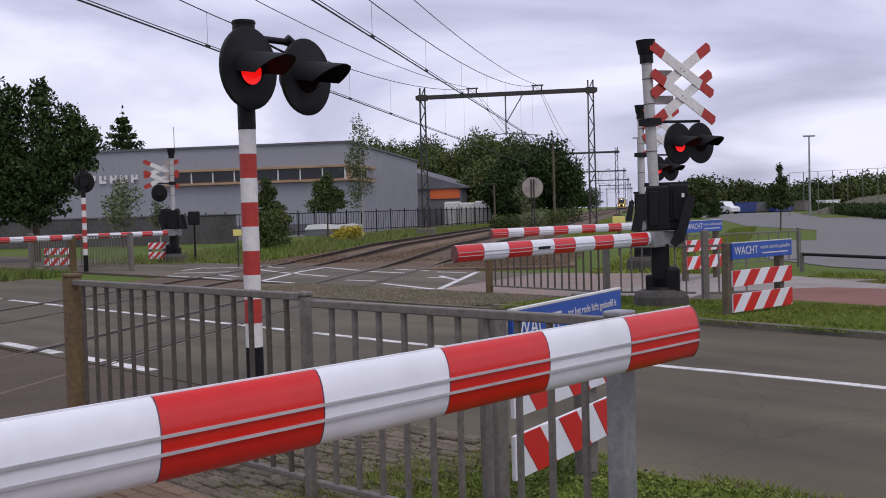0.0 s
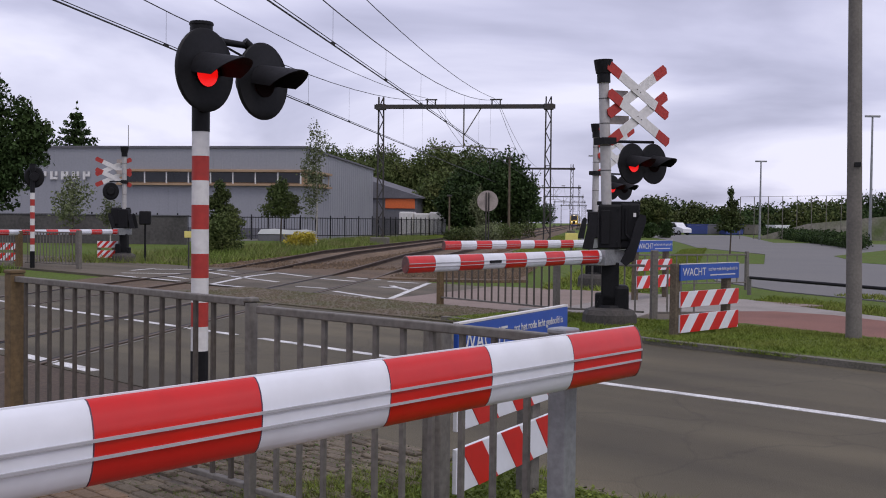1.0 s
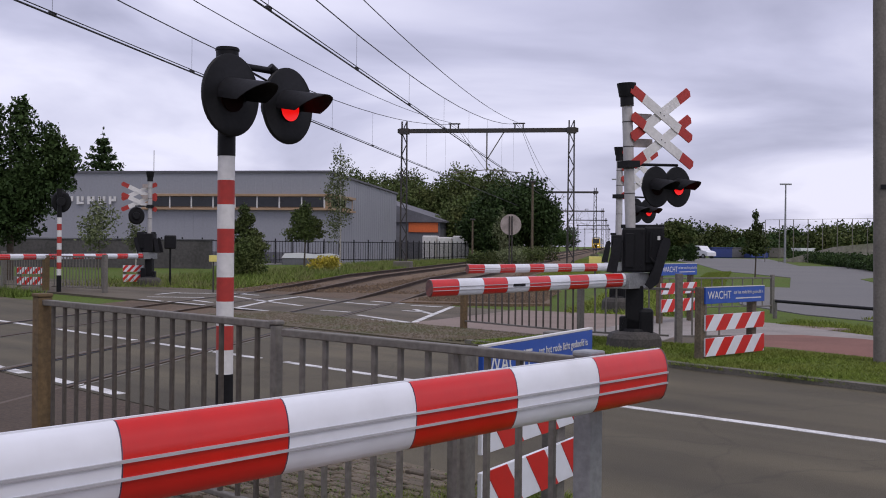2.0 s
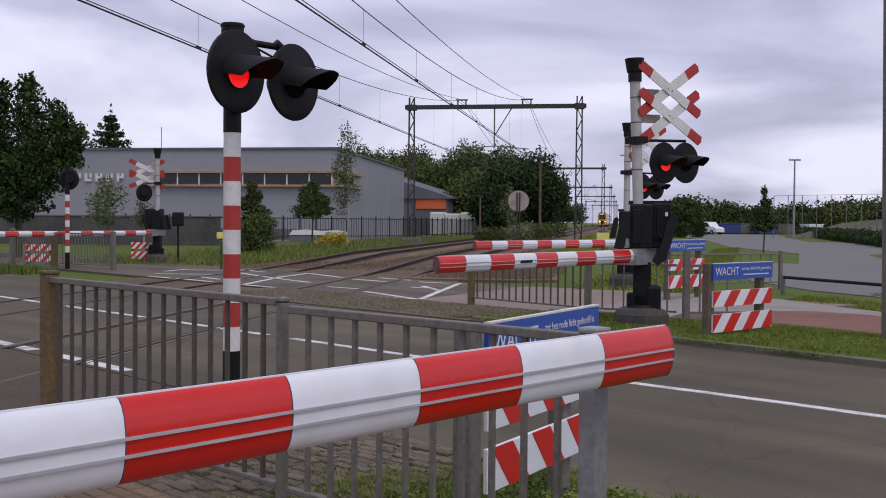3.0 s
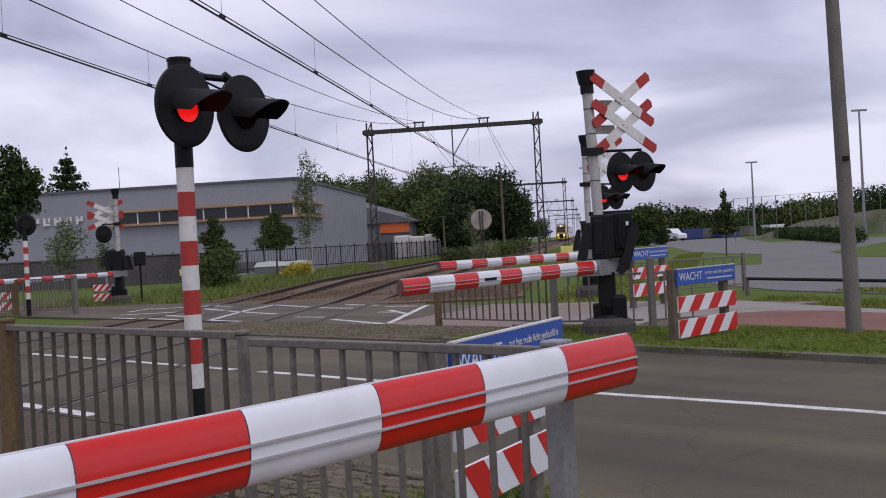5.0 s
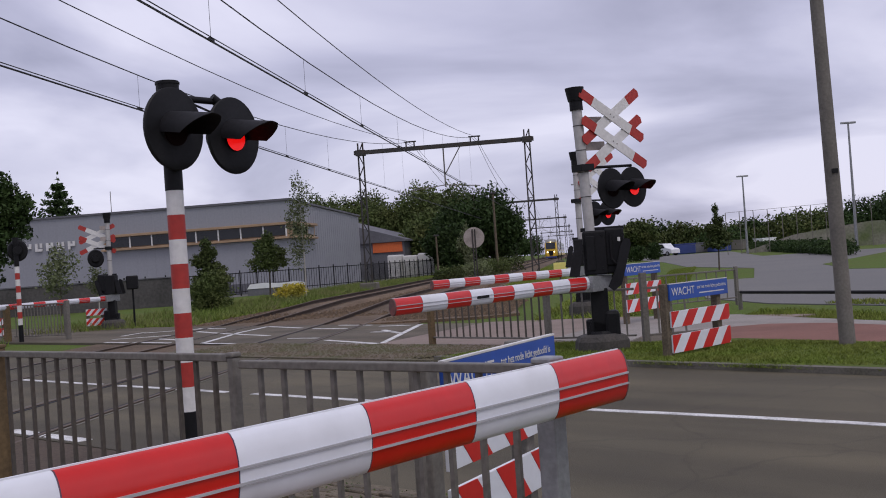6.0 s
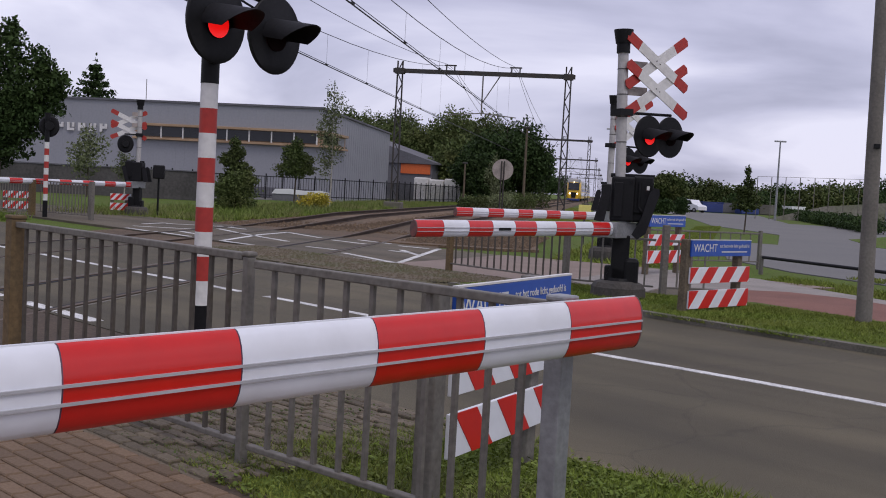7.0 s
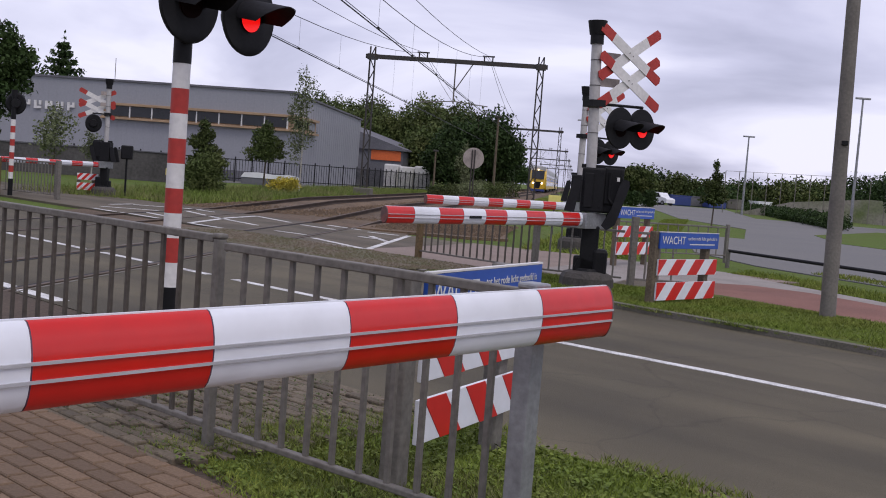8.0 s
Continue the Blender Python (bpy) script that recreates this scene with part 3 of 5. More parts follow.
flashing_post(-1.685, 8.5, E_TURN, "red and white banded post with two black flashing lights")


def crossing_cross(parent, m, half=0.575, rise=0.36, wide=0.15, drop=0.41):
    """Two crossed boards, one under the other, with red ends, in the local x-z plane."""
    for k in range(2):
        for side in (1, -1):
            a = math.atan2(rise * side, half)
            length = math.hypot(half, rise)
            y = -0.02 * (1 if side < 0 else 0) - 0.005 * k
            turn = m @ pose(0, 0, -drop * k) @ Matrix.Rotation(-a, 4, "Y")
            bm = bmesh.new()
            box(bm, -length * 0.62, length * 0.62, y - 0.008, y + 0.008, -wide / 2, wide / 2, turn)
            part("white_board", bm, WHITE_OLD, parent, "weathered white cross board")
            for e in (-1, 1):
                bm = bmesh.new()
                x0, x1 = e * length * 0.62, e * length
                tip = x1 + e * 0.03
                out = [(x0, -wide / 2), (x1, -wide / 2), (tip, 0), (x1, wide / 2), (x0, wide / 2)]
                prism(bm, out, y - 0.0085, y + 0.0085, turn)
                part("red_end", bm, RED_OLD, parent, "red board end")
            bm = bmesh.new()
            for bx in (-0.04, 0.04):
                rod(bm, turn @ Vector((bx, y - 0.014, 0)), turn @ Vector((bx, y - 0.006, 0)), 0.009, seg=8)
            part("bolt_pair", bm, STEEL_DARK, parent)


def barrier_mast(x, y, turn, label, boom_dir, body=-9.0, lean=0.0, cross=0.58, rise=0.36, drop=0.41, base_z=0.0, lamps=True, single=False, cross_z=3.55):
    """A white mast on a black drive housing, with a double cross and flashing lights. boom_dir: heading of the boom in degrees from x."""
    ob = thing("barrier_mast", pose(x, y, base_z), label, "barrier machine", "barrier machines")
    tilt = pose(0, 0, 0, 0, lean, 0)
    bm = bmesh.new()
    n = 8
    prev = None
    for z, r in ((-0.1, 0.43), (0.2, 0.41), (0.27, 0.36), (0.3, 0.27)):
        ring = [bm.verts.new((r * math.cos(2 * math.pi * (j + 0.5) / n), r * math.sin(2 * math.pi * (j + 0.5) / n), z)) for j in range(n)]
        if prev:
            for j in range(n):
                bm.faces.new((prev[j], prev[(j + 1) % n], ring[(j + 1) % n], ring[j]))
        prev = ring
    bm.faces.new(prev)
    part("concrete_base", bm, GRIMY, ob, "grimy concrete base")
    br = pose(0, 0, 0, 0, 0, boom_dir)
    bm = bmesh.new()
    rod(bm, (0, 0, 0.18), (0, 0, 0.34), 0.27, 0.2, seg=16)
    box(bm, -0.13, 0.13, -0.13, 0.13, 0.3, 0.98, bevel=0.02)
    box(bm, 0.06, 0.28, -0.16, 0.16, 0.24, 0.64, bevel=0.05)
    prism(bm, [(-0.26, 0.19), (0.28, 0.19), (0.2, 0.42), (-0.14, 0.5)], -0.13, 0.13)
    box(bm, -0.22, -0.05, -0.1, 0.1, 0.25, 0.52, bevel=0.03)
    part("pedestal", bm, BLACK, ob, "black cast pedestal", m=pose(0, 0, 0, 0, 0, body))
    bm = bmesh.new()
    box(bm, -0.26, 0.42, -0.13, 0.13, 0.94, 1.17, br, bevel=0.008)
    part("boom_clamp", bm, GALV, ob, "grey steel boom clamp")
    face = pose(0, 0, 0, 0, 0, turn)
    bm = bmesh.new()
    box(bm, -0.19, 0.15, -0.2, 0.2, 1.18, 1.84, bevel=0.03)
    box(bm, 0.13, 0.42, -0.15, 0.16, 1.3, 1.86, bevel=0.03)
    box(bm, 0.10, 0.36, -0.12, 0.12, 1.18, 1.34, bevel=0.03)
    box(bm, -0.21, 0.43, -0.04, 0.04, 1.83, 1.89, bevel=0.01)
    box(bm, -0.15, -0.02, -0.24, -0.19, 1.25, 1.76, bevel=0.012)
    rod(bm, (0.22, -0.17, 1.78), (0.22, -0.17, 1.4), 0.02, seg=8)
    rod(bm, (0.22, -0.17, 1.4), (0.3, -0.17, 1.3), 0.02, seg=8)
    for bx, bz in ((-0.12, 1.78), (0.1, 1.78), (-0.12, 1.28), (0.1, 1.28), (0.4, 1.75)):
        rod(bm, (bx, -0.215, bz), (bx, -0.19, bz), 0.022, seg=8)
    part("housing", bm, BLACK, ob, "black drive housing", m=pose(0, 0, 0, 0, 0, body))
    bm = bmesh.new()
    box(bm, 0.32, 0.36, -0.222, -0.2, 1.66, 1.72)
    part("sticker", bm, WHITE_OLD, ob, "small white sticker", m=pose(0, 0, 0, 0, 0, body))
    # counterweight arms on both sides of the housing
    for out in ([(-0.42, 1.18), (-0.27, 1.16), (-0.19, 1.64), (-0.24, 1.70), (-0.31, 1.66)], [(0.14, 1.0), (0.22, 0.93), (0.34, 1.02), (0.51, 1.60), (0.50, 1.68), (0.42, 1.70), (0.36, 1.6), (0.27, 1.25)]):
        for y0, nm in ((-0.24, "near"), (0.12, "far")):
            bm = bmesh.new()
            prism(bm, out, y0, y0 + 0.06, pose(0, 0, 0, 0, 0, body))
            part("counterweight_arm", bm, BLACK_MATT, ob, "slanted black counterweight arm")
    bm = bmesh.new()
    rod(bm, (0, 0, 1.8), (0, 0, 3.7), 0.078, seg=24)
    part("mast", bm, MAST, ob, "grey-white mast tube", smooth=True, m=tilt)
    for z in (2.35, 2.72, 3.05, 3.42):
        bm = bmesh.new()
        rod(bm, (0, 0, z), (0, 0, z + 0.011), 0.083, seg=20)
        part("clamp_ring", bm, STEEL_DARK, ob, smooth=True, m=tilt)
    bm = bmesh.new()
    rod(bm, (0, 0, 3.66), (0, 0, 3.8), 0.1, seg=20)
    rod(bm, (0, 0, 3.8), (0, 0, 4.0), 0.115, 0.145, seg=20)
    part("cap", bm, BLACK, ob, "black flared cap", smooth=True, m=tilt)
    for z in (3.5, 3.12):
        bm = bmesh.new()
        box(bm, 0.02, cross - 0.1, -0.005, 0.005, z - 0.07, z + 0.06, tilt @ face)
        part("cross_bracket", bm, SIGN_BACK, ob, "grey bracket plate")
    crossing_cross(ob, tilt @ face @ pose(cross, -0.1, cross_z), rise=rise, drop=drop)
    if lamps:
        bm = bmesh.new()
        rod(bm, tilt @ face @ Vector((0.02, 0, 2.79)), tilt @ face @ Vector((0.98 if not single else 0.5, 0, 2.79)), 0.022, seg=10)
        box(bm, -0.12, 0.12, -0.12, 0.12, 2.74, 2.84, tilt @ face)
        part("lamp_arm", bm, BLACK, ob, "black lamp arm")
        heads = ((0.45, 1), (0.88, 2)) if not single else ((0.45, 1),)
        for hx, lamp in heads:
            signal_head(ob, tilt @ face @ pose(hx, -0.09, 2.45), 0.275, lamp)
    return ob


barrier_mast(2.98, 15.85, 31.0, "white mast on black barrier machine with double red-white cross", 232.3, lean=-2.2)
barrier_mast(4.5, 26.2, 33.0, "white mast with cross and lights beside the cycle path", 225.0)
barrier_mast(-10.05, 37.4, 196.0, "barrier machine with cross beyond the railway tracks", 243.8, body=175.0, cross=0.36, rise=0.27, drop=0.37, single=True, cross_z=3.3)
bm = bmesh.new()
box(bm, -0.2, 0.2, -0.15, 0.15, 1.3, 1.78, bevel=0.04)
rod(bm, (0, 0, -0.1), (0, 0, 1.35), 0.035, seg=8)
tagged(part("relay_box", bm, BLACK, m=pose(-9.4, 37.7, 0, 0, 0, 10)), "black relay box on a post beyond the tracks", "relay box")
flashing_post(-11.45, 32.4, 200.0, "banded post with a black signal board beyond the tracks", two=False)

# drive post that carries the footpath boom, behind the brick edge
drive = thing("barrier_drive", pose(-2.2, 0.72, 0.03), "black drive post that holds the footpath boom", "barrier machine")
bm = bmesh.new()
box(bm, -0.12, 0.12, -0.12, 0.12, -0.03, 0.9, bevel=0.02)
part("pedestal", bm, BLACK, drive)
bm = bmesh.new()
box(bm, -0.2, 0.35, -0.16, 0.16, 0.88, 1.16, pose(0, 0, 0, 0, 0, 48), bevel=0.02)
part("boom_clamp", bm, GALV, drive, "grey steel boom clamp")


# ---- railings ----
def railing(name, a, b, label, height=1.12, gap=0.155, post_a=None, post_b=None, material=GALV_OLD, bars=GALV_OLD, z=0.03, low=0.13, bar_r=0.0125):
    """A railing of upright bars between two posts."""
    a, b = Vector((*a, z)), Vector((*b, z))
    d = b - a
    length = d.length
    ob = thing(name, Matrix.Translation(a) @ pose(0, 0, 0, 0, 0, math.degrees(math.atan2(d.y, d.x))), label, "railing", "railings at the crossing")
    for x, post in ((0.0, post_a), (length, post_b)):
        if post:
            wide, tall, mat, cap = post
            bm = bmesh.new()
            box(bm, x - wide / 2, x + wide / 2, -wide / 2, wide / 2, -0.1, tall, bevel=0.006)
            p = part("post", bm, mat, ob)
            if cap:
                bm = bmesh.new()
                box(bm, x - wide / 2 - 0.006, x + wide / 2 + 0.006, -wide / 2 - 0.006, wide / 2 + 0.006, tall + 0.002, tall + 0.028, bevel=0.008)
                part("post_cap", bm, mat, p)
    for name_, zz, w, h in (("top_rail", height - 0.03, 0.05, 0.04), ("bottom_rail", low, 0.045, 0.03)):
        bm = bmesh.new()
        box(bm, 0.03, length - 0.03, -w / 2, w / 2, zz - h / 2, zz + h / 2, bevel=0.006)
        part(name_, bm, material, ob)
    n = max(1, round((length - 0.1) / gap))
    bm = bmesh.new()
    box(bm, -bar_r, bar_r, -bar_r * 0.8, bar_r * 0.8, low + 0.015, height - 0.05)
    proto = part("bar", bm, bars, ob)
    for k in range(1, n):
        x = length * k / n
        if k == 1:
            proto.matrix_basis = pose(x, 0, 0)
            continue
        o = new("bar", proto.data)
        o.parent = ob
        o.matrix_basis = pose(x, 0, 0)
    return ob


railing("railing", (-2.75, 7.4), (-0.82, 5.5), "weathered grey railing along the road with a brown end post", 1.13, 0.16,
        (0.1, 1.135, RUSTY, True), (0.05, 1.1, GALV_OLD, True), bars=BAR)
railing("railing", (-0.79, 5.44), (0.63, 4.14), "galvanised railing beside the footpath", 1.1, 0.16, None, (0.085, 1.09, GALV, True), GALV_OLD, GALV_OLD)
railing("railing", (0.53, 19.7), (2.4, 17.5), "weathered low railing beside the crossing", 0.9, 0.16, (0.1, 0.92, RUSTY, False), (0.09, 0.98, GALV_OLD, False), bars=BAR, z=0.02)
railing("railing", (2.46, 17.46), (3.75, 16.85), "weathered low railing behind the barrier machine", 0.9, 0.16, None, None, z=0.02)
railing("railing", (3.85, 16.75), (4.75, 16.9), "short railing with a tall grey post", 0.9, 0.2, (0.1, 1.12, GALV_OLD, False), None, z=0.02)
railing("railing", (5.2, 24.8), (8.3, 26.2), "low railing behind the cycle path", 0.85, 0.3, None, (0.08, 0.9, GALV_OLD, False), z=0.0)
railing("railing", (-12.0, 33.3), (-9.9, 31.9), "grey railing beyond the tracks", 1.1, 0.14, None, (0.12, 1.15, GALV_OLD, False), z=0.0)
railing("railing", (-13.97, 34.5), (-12.12, 33.15), "grey railing at the far side of the crossing", 1.15, 0.14, (0.14, 1.2, GALV_OLD, False), (0.16, 1.1, RUSTY, False), z=0.0)

# dark knee rail along the cycle path
knee = thing("knee_rail", pose(7.8, 24.4, 0), "dark low knee rail along the grass strip", "rail")
ka, kb = Vector((0, 0, 0)), Vector((7.0, -17.6, 0))
bm = bmesh.new()
rod(bm, ka + Vector((0, 0, 0.34)), kb + Vector((0, 0, 0.34)), 0.035, seg=10)
part("rail_bar", bm, BLACK_MATT, knee, smooth=True)
for k in range(7):
    p = ka.lerp(kb, k / 6)
    bm = bmesh.new()
    rod(bm, p + Vector((0, 0, -0.1)), p + Vector((0, 0, 0.38)), 0.05, seg=10)
    part("post", bm, BLACK_MATT if k else GALV_OLD, knee, smooth=True)


# ---- warning boards ----
def lettering(text, size, m, parent, material=WHITE_OLD):
    cu = bpy.data.curves.new("lettering", "FONT")
    cu.body, cu.size, cu.extrude = text, size, 0.001
    cu.align_y = "CENTER"
    cu.materials.append(material)
    ob = new("lettering", cu)
    ob.parent = parent
    ob.matrix_basis = m
    return ob


def warning_board(a, b, z0, z1, label, slant=1, ground=0.0, post_mat=WOOD, words=True, posts=()):
    """A blue sign over two striped boards on two posts, facing local -y; a and b are its ends in the plan."""
    a, b = Vector((*a, 0)), Vector((*b, 0))
    d = b - a
    L = d.length
    h = z1 - z0
    ob = thing("warning_board", Matrix.Translation(a) @ pose(0, 0, 0, 0, 0, math.degrees(math.atan2(d.y, d.x))), label, "warning sign", "warning boards")
    for x in (posts or (0.07, L - 0.14)):
        bm = bmesh.new()
        box(bm, x - 0.055, x + 0.055, 0.02, 0.12, ground - 0.2, z1 + 0.01 if words else z1 - h * 0.38, bevel=0.008)
        part("post", bm, post_mat, ob, "weathered post")
    if words:
        bm = bmesh.new()
        box(bm, 0, L, -0.012, 0.016, z1 - h * 0.235, z1, bevel=0.004)
        sign = part("sign_panel", bm, BLUE, ob, "blue sign panel with white words")
        bm = bmesh.new()
        box(bm, 0, L, -0.014, 0.017, z1 + 0.002, z1 + 0.012)
        part("sign_edge", bm, WHITE_OLD, sign, "pale metal edge")
    zc = z1 - h * 0.1175
    if words:
        lettering("WACHT", h * 0.165, pose(L * 0.03, -0.0145, zc, 90, 0, 0), sign)
        lettering("tot het rode licht gedoofd is", h * 0.072, pose(L * 0.455, -0.0145, zc + h * 0.035, 90, 0, 0), sign)
        for k, (x1_, zz) in enumerate(((0.93, -0.052),)):
            bm = bmesh.new()
            box(bm, L * 0.49, L * x1_, -0.0142, -0.012, zc + h * zz - 0.008, zc + h * zz + 0.008)
            part("word_bar", bm, WHITE_OLD, sign)
    for top, hh in ((0.395, 0.235), (0.735, 0.265)):
        za, zb = z1 - h * (top + hh), z1 - h * top
        bm = bmesh.new()
        box(bm, 0, L, -0.01, 0.014, za, zb, bevel=0.003)
        panel = part("striped_panel", bm, WHITE, ob, "red and white striped board")
        n = 4
        w = L / 6.2
        sk = (zb - za) * 0.9 * slant
        for k in range(-2, n + 2):
            x = (k * 2 + (1.02 if slant > 0 else 1.07)) * w
            low = [(x, za), (x + w, za)]
            up = [(x + w + sk, zb), (x + sk, zb)]
            poly = [(min(max(px, 0.001), L - 0.001), pz) for px, pz in low + up]
            # cut the slanted stripe cleanly at both ends of the board
            lo, hi = min(p[0] for p in low + up), max(p[0] for p in low + up)
            if hi <= 0.02 or lo >= L - 0.02:
                continue
            if lo < 0 or hi > L:
                bm = bmesh.new()
                verts = prism(bm, low + up, -0.0135, -0.0095)
                for co, no in (((0.001, 0, 0), (-1, 0, 0)), ((L - 0.001, 0, 0), (1, 0, 0))):
                    out = bmesh.ops.bisect_plane(bm, geom=bm.verts[:] + bm.edges[:] + bm.faces[:], plane_co=co, plane_no=no, clear_outer=True)
                part("red_stripe", bm, RED, panel)
            else:
                bm = bmesh.new()
                prism(bm, poly, -0.0135, -0.0095)
                part("red_stripe", bm, RED, panel)
    return ob


warning_board((0.236, 5.0), (0.935, 6.2), 0.25, 1.07, "blue sign over red and white striped boards, behind the railing", slant=-1, post_mat=GALV_OLD, posts=(-0.06, 1.02))
warning_board((3.60, 14.1), (4.69, 15.1), 0.10, 1.02, "blue sign over red and white striped boards on the grass verge", slant=1, ground=0.06, posts=(-0.01, 1.27))
warning_board((4.52, 21.3), (5.5, 22.4), 0.24, 1.21, "blue sign over striped boards beside the cycle path", slant=1)
warning_board((-13.75, 35.0), (-12.85, 35.2), 0.1, 1.05, "striped warning boards on posts beyond the tracks", slant=1, words=False)
warning_board((-10.95, 37.3), (-10.3, 37.55), 0.14, 1.09, "striped warning boards beside the far barrier machine", slant=1, words=False)

# ---- tall lamp post and other masts ----
post = thing("lamp_post", pose(5.92, 13.98, 0.0, 0, -1.0, 0), "tall grey-brown tapered lamp post on the verge", "lamp post")
bm = bmesh.new()
rod(bm, (0, 0, -0.2), (0, 0, 0.3), 0.108, 0.104, seg=20)
rod(bm, (0, 0, 0.3), (0, 0, 9.5), 0.103, 0.068, seg=20)
part("shaft", bm, surface("brown_grey_concrete", (0.165, 0.152, 0.132), 0.8, grain=30, amount=0.2, patch=1.5, patches=0.35, bump=0.15), post, smooth=True)
bm = bmesh.new()
box(bm, -0.04, 0.04, -0.112, -0.09, 2.35, 2.41)
part("number_plate", bm, BLACK, post, "small dark plate")


def far_lamp(x, y, h, label):
    ob = thing("sports_floodlight", pose(x, y, 0), label, "floodlight mast", "floodlight masts")
    bm = bmesh.new()
    rod(bm, (0, 0, -0.1), (0, 0, h), 0.13, 0.07, seg=10)
    part("shaft", bm, GALV, ob, smooth=True)
    bm = bmesh.new()
    box(bm, -0.6, 0.6, -0.12, 0.12, h - 0.02, h + 0.14, bevel=0.03)
    part("lamp_bar", bm, GALV, ob)


far_lamp(36.15, 110.7, 8.1, "slim grey floodlight mast beside the sports ground")
far_lamp(36.3, 84.0, 10.2, "tall grey floodlight mast by the hedge")
far_lamp(21.5, 128.0, 9.5, "thin far lamp mast above the trees")


# ---- railway gantries and wires ----
def lattice_mast(ob, x, y, h, wide=0.42):
    bm = bmesh.new()
    for sx in (-1, 1):
        bar(bm, (x + sx * wide / 2, y, -0.2), (x + sx * wide / 2 * 0.75, y, h), 0.09, 0.09, up=(0, 1, 0))
    n = 13
    for k in range(n):
        z0, z1 = h * k / n, h * (k + 1) / n
        s = 1 if k % 2 else -1
        w0, w1 = wide / 2 * (1 - 0.25 * k / n), wide / 2 * (1 - 0.25 * (k + 1) / n)
        bar(bm, (x + s * w0, y, z0), (x - s * w1, y, z1), 0.06, 0.06, up=(0, 1, 0))
    part("mast", bm, STEEL_DARK, ob, "dark lattice mast")
    bm = bmesh.new()
    box(bm, x - 0.55, x + 0.55, y - 0.5, y + 0.5, -0.3, 0.45, bevel=0.05)
    part("footing", bm, KERB, ob, "concrete footing")


def gantry(d, s0, s1, h, label, beam=0.26):
    ob = thing("gantry", Matrix.Translation(T * d) @ pose(0, 0, 0, 0, 0, -TRACK_BEARING), label, "railway gantry", "railway gantries")
    lattice_mast(ob, s0, 0, h)
    lattice_mast(ob, s1, 0, h)
    bm = bmesh.new()
    box(bm, s0 - 0.42, s1 + 0.42, -0.14, 0.14, h - 0.75, h - 0.75 + beam)
    box(bm, s0 - 0.3, s0 + 0.3, -0.2, 0.2, h - 0.82, h - 0.46)
    box(bm, s1 - 0.3, s1 + 0.3, -0.2, 0.2, h - 0.82, h - 0.46)
    part("cross_beam", bm, STEEL_DARK, ob, "dark steel cross beam")
    for s in (-10.2, -6.07):
        bm = bmesh.new()
        box(bm, s - 0.3, s - 0.22, -0.05, 0.05, h - 0.5, h - 0.2)
        box(bm, s + 0.22, s + 0.3, -0.05, 0.05, h - 0.5, h - 0.2)
        box(bm, s - 0.38, s + 0.38, -0.06, 0.06, h - 0.22, h - 0.14)
        part("insulator_frame", bm, STEEL_DARK, ob)
    mid = (s0 + s1) / 2
    bm = bmesh.new()
    rod(bm, (mid, 0, h - 0.7), (mid, 0, h - 3.2), 0.045, seg=8)
    rod(bm, (mid + 1.1, 0, h - 0.7), (mid + 0.05, 0, h - 2.4), 0.035, seg=8)
    rod(bm, (mid, 0, h - 3.1), (mid + 2.2, 0, h - 3.3), 0.03, seg=8)
    rod(bm, (mid, 0, h - 3.1), (mid - 2.2, 0, h - 3.3), 0.03, seg=8)
    part("drop_post", bm, GALV_OLD, ob, "wire support under the beam")
    return ob


GANTRIES = (67.3, 146, 226, 306, 386, 470)
for gi, gd in enumerate(GANTRIES):
    gantry(gd, -13.44, -2.77, 9.42, "steel railway gantry with lattice masts over both tracks")

wires = thing("overhead_wires", pose(0, 0, 0), "dark overhead wires with droppers above the tracks", "overhead line")


def messenger(d, low, high):
    """Height of a sagging wire at d along the line."""
    span = (-19.0,) + GANTRIES
    for a, c in zip(span, span[1:]):
        if a <= d <= c:
            f = (2 * d - a - c) / (c - a)
            return low + (high - low) * f * f
    return high


for s in (-6.05, -10.15):
    steps = [x for x in np.arange(-11.0, 300.0, 4.0)]
    bm = bmesh.new()
    strand(bm, [track(s, d, 5.67) for d in (-12, 60, 150, 300)], 0.02)
    part("contact_wire", bm, WIRE, wires, "contact wire")
    bm = bmesh.new()
    strand(bm, [track(s + 0.05, d, 5.71) for d in (-12, 60, 150, 300)], 0.011)
    part("contact_wire", bm, WIRE, wires, "second contact wire")
    bm = bmesh.new()
    strand(bm, [track(s, d, messenger(d, 6.51, 9.23)) for d in steps], 0.014)
    part("messenger_wire", bm, WIRE, wires)
    bm = bmesh.new()
    strand(bm, [track(s + 0.06, d, messenger(d, 7.4, 9.25)) for d in steps], 0.013)
    part("feeder_wire", bm, WIRE, wires)
    for d in np.arange(-8, 70, 6.5):
        bm = bmesh.new()
        rod(bm, track(s, d, 5.67), track(s, d, messenger(d, 6.51, 9.23)), 0.004, seg=4, caps=False)
        rod(bm, track(s, d - 0.1, 5.69), track(s, d + 0.1, 5.69), 0.038, seg=6)
        part("dropper", bm, WIRE, wires, "thin dropper with a clip")


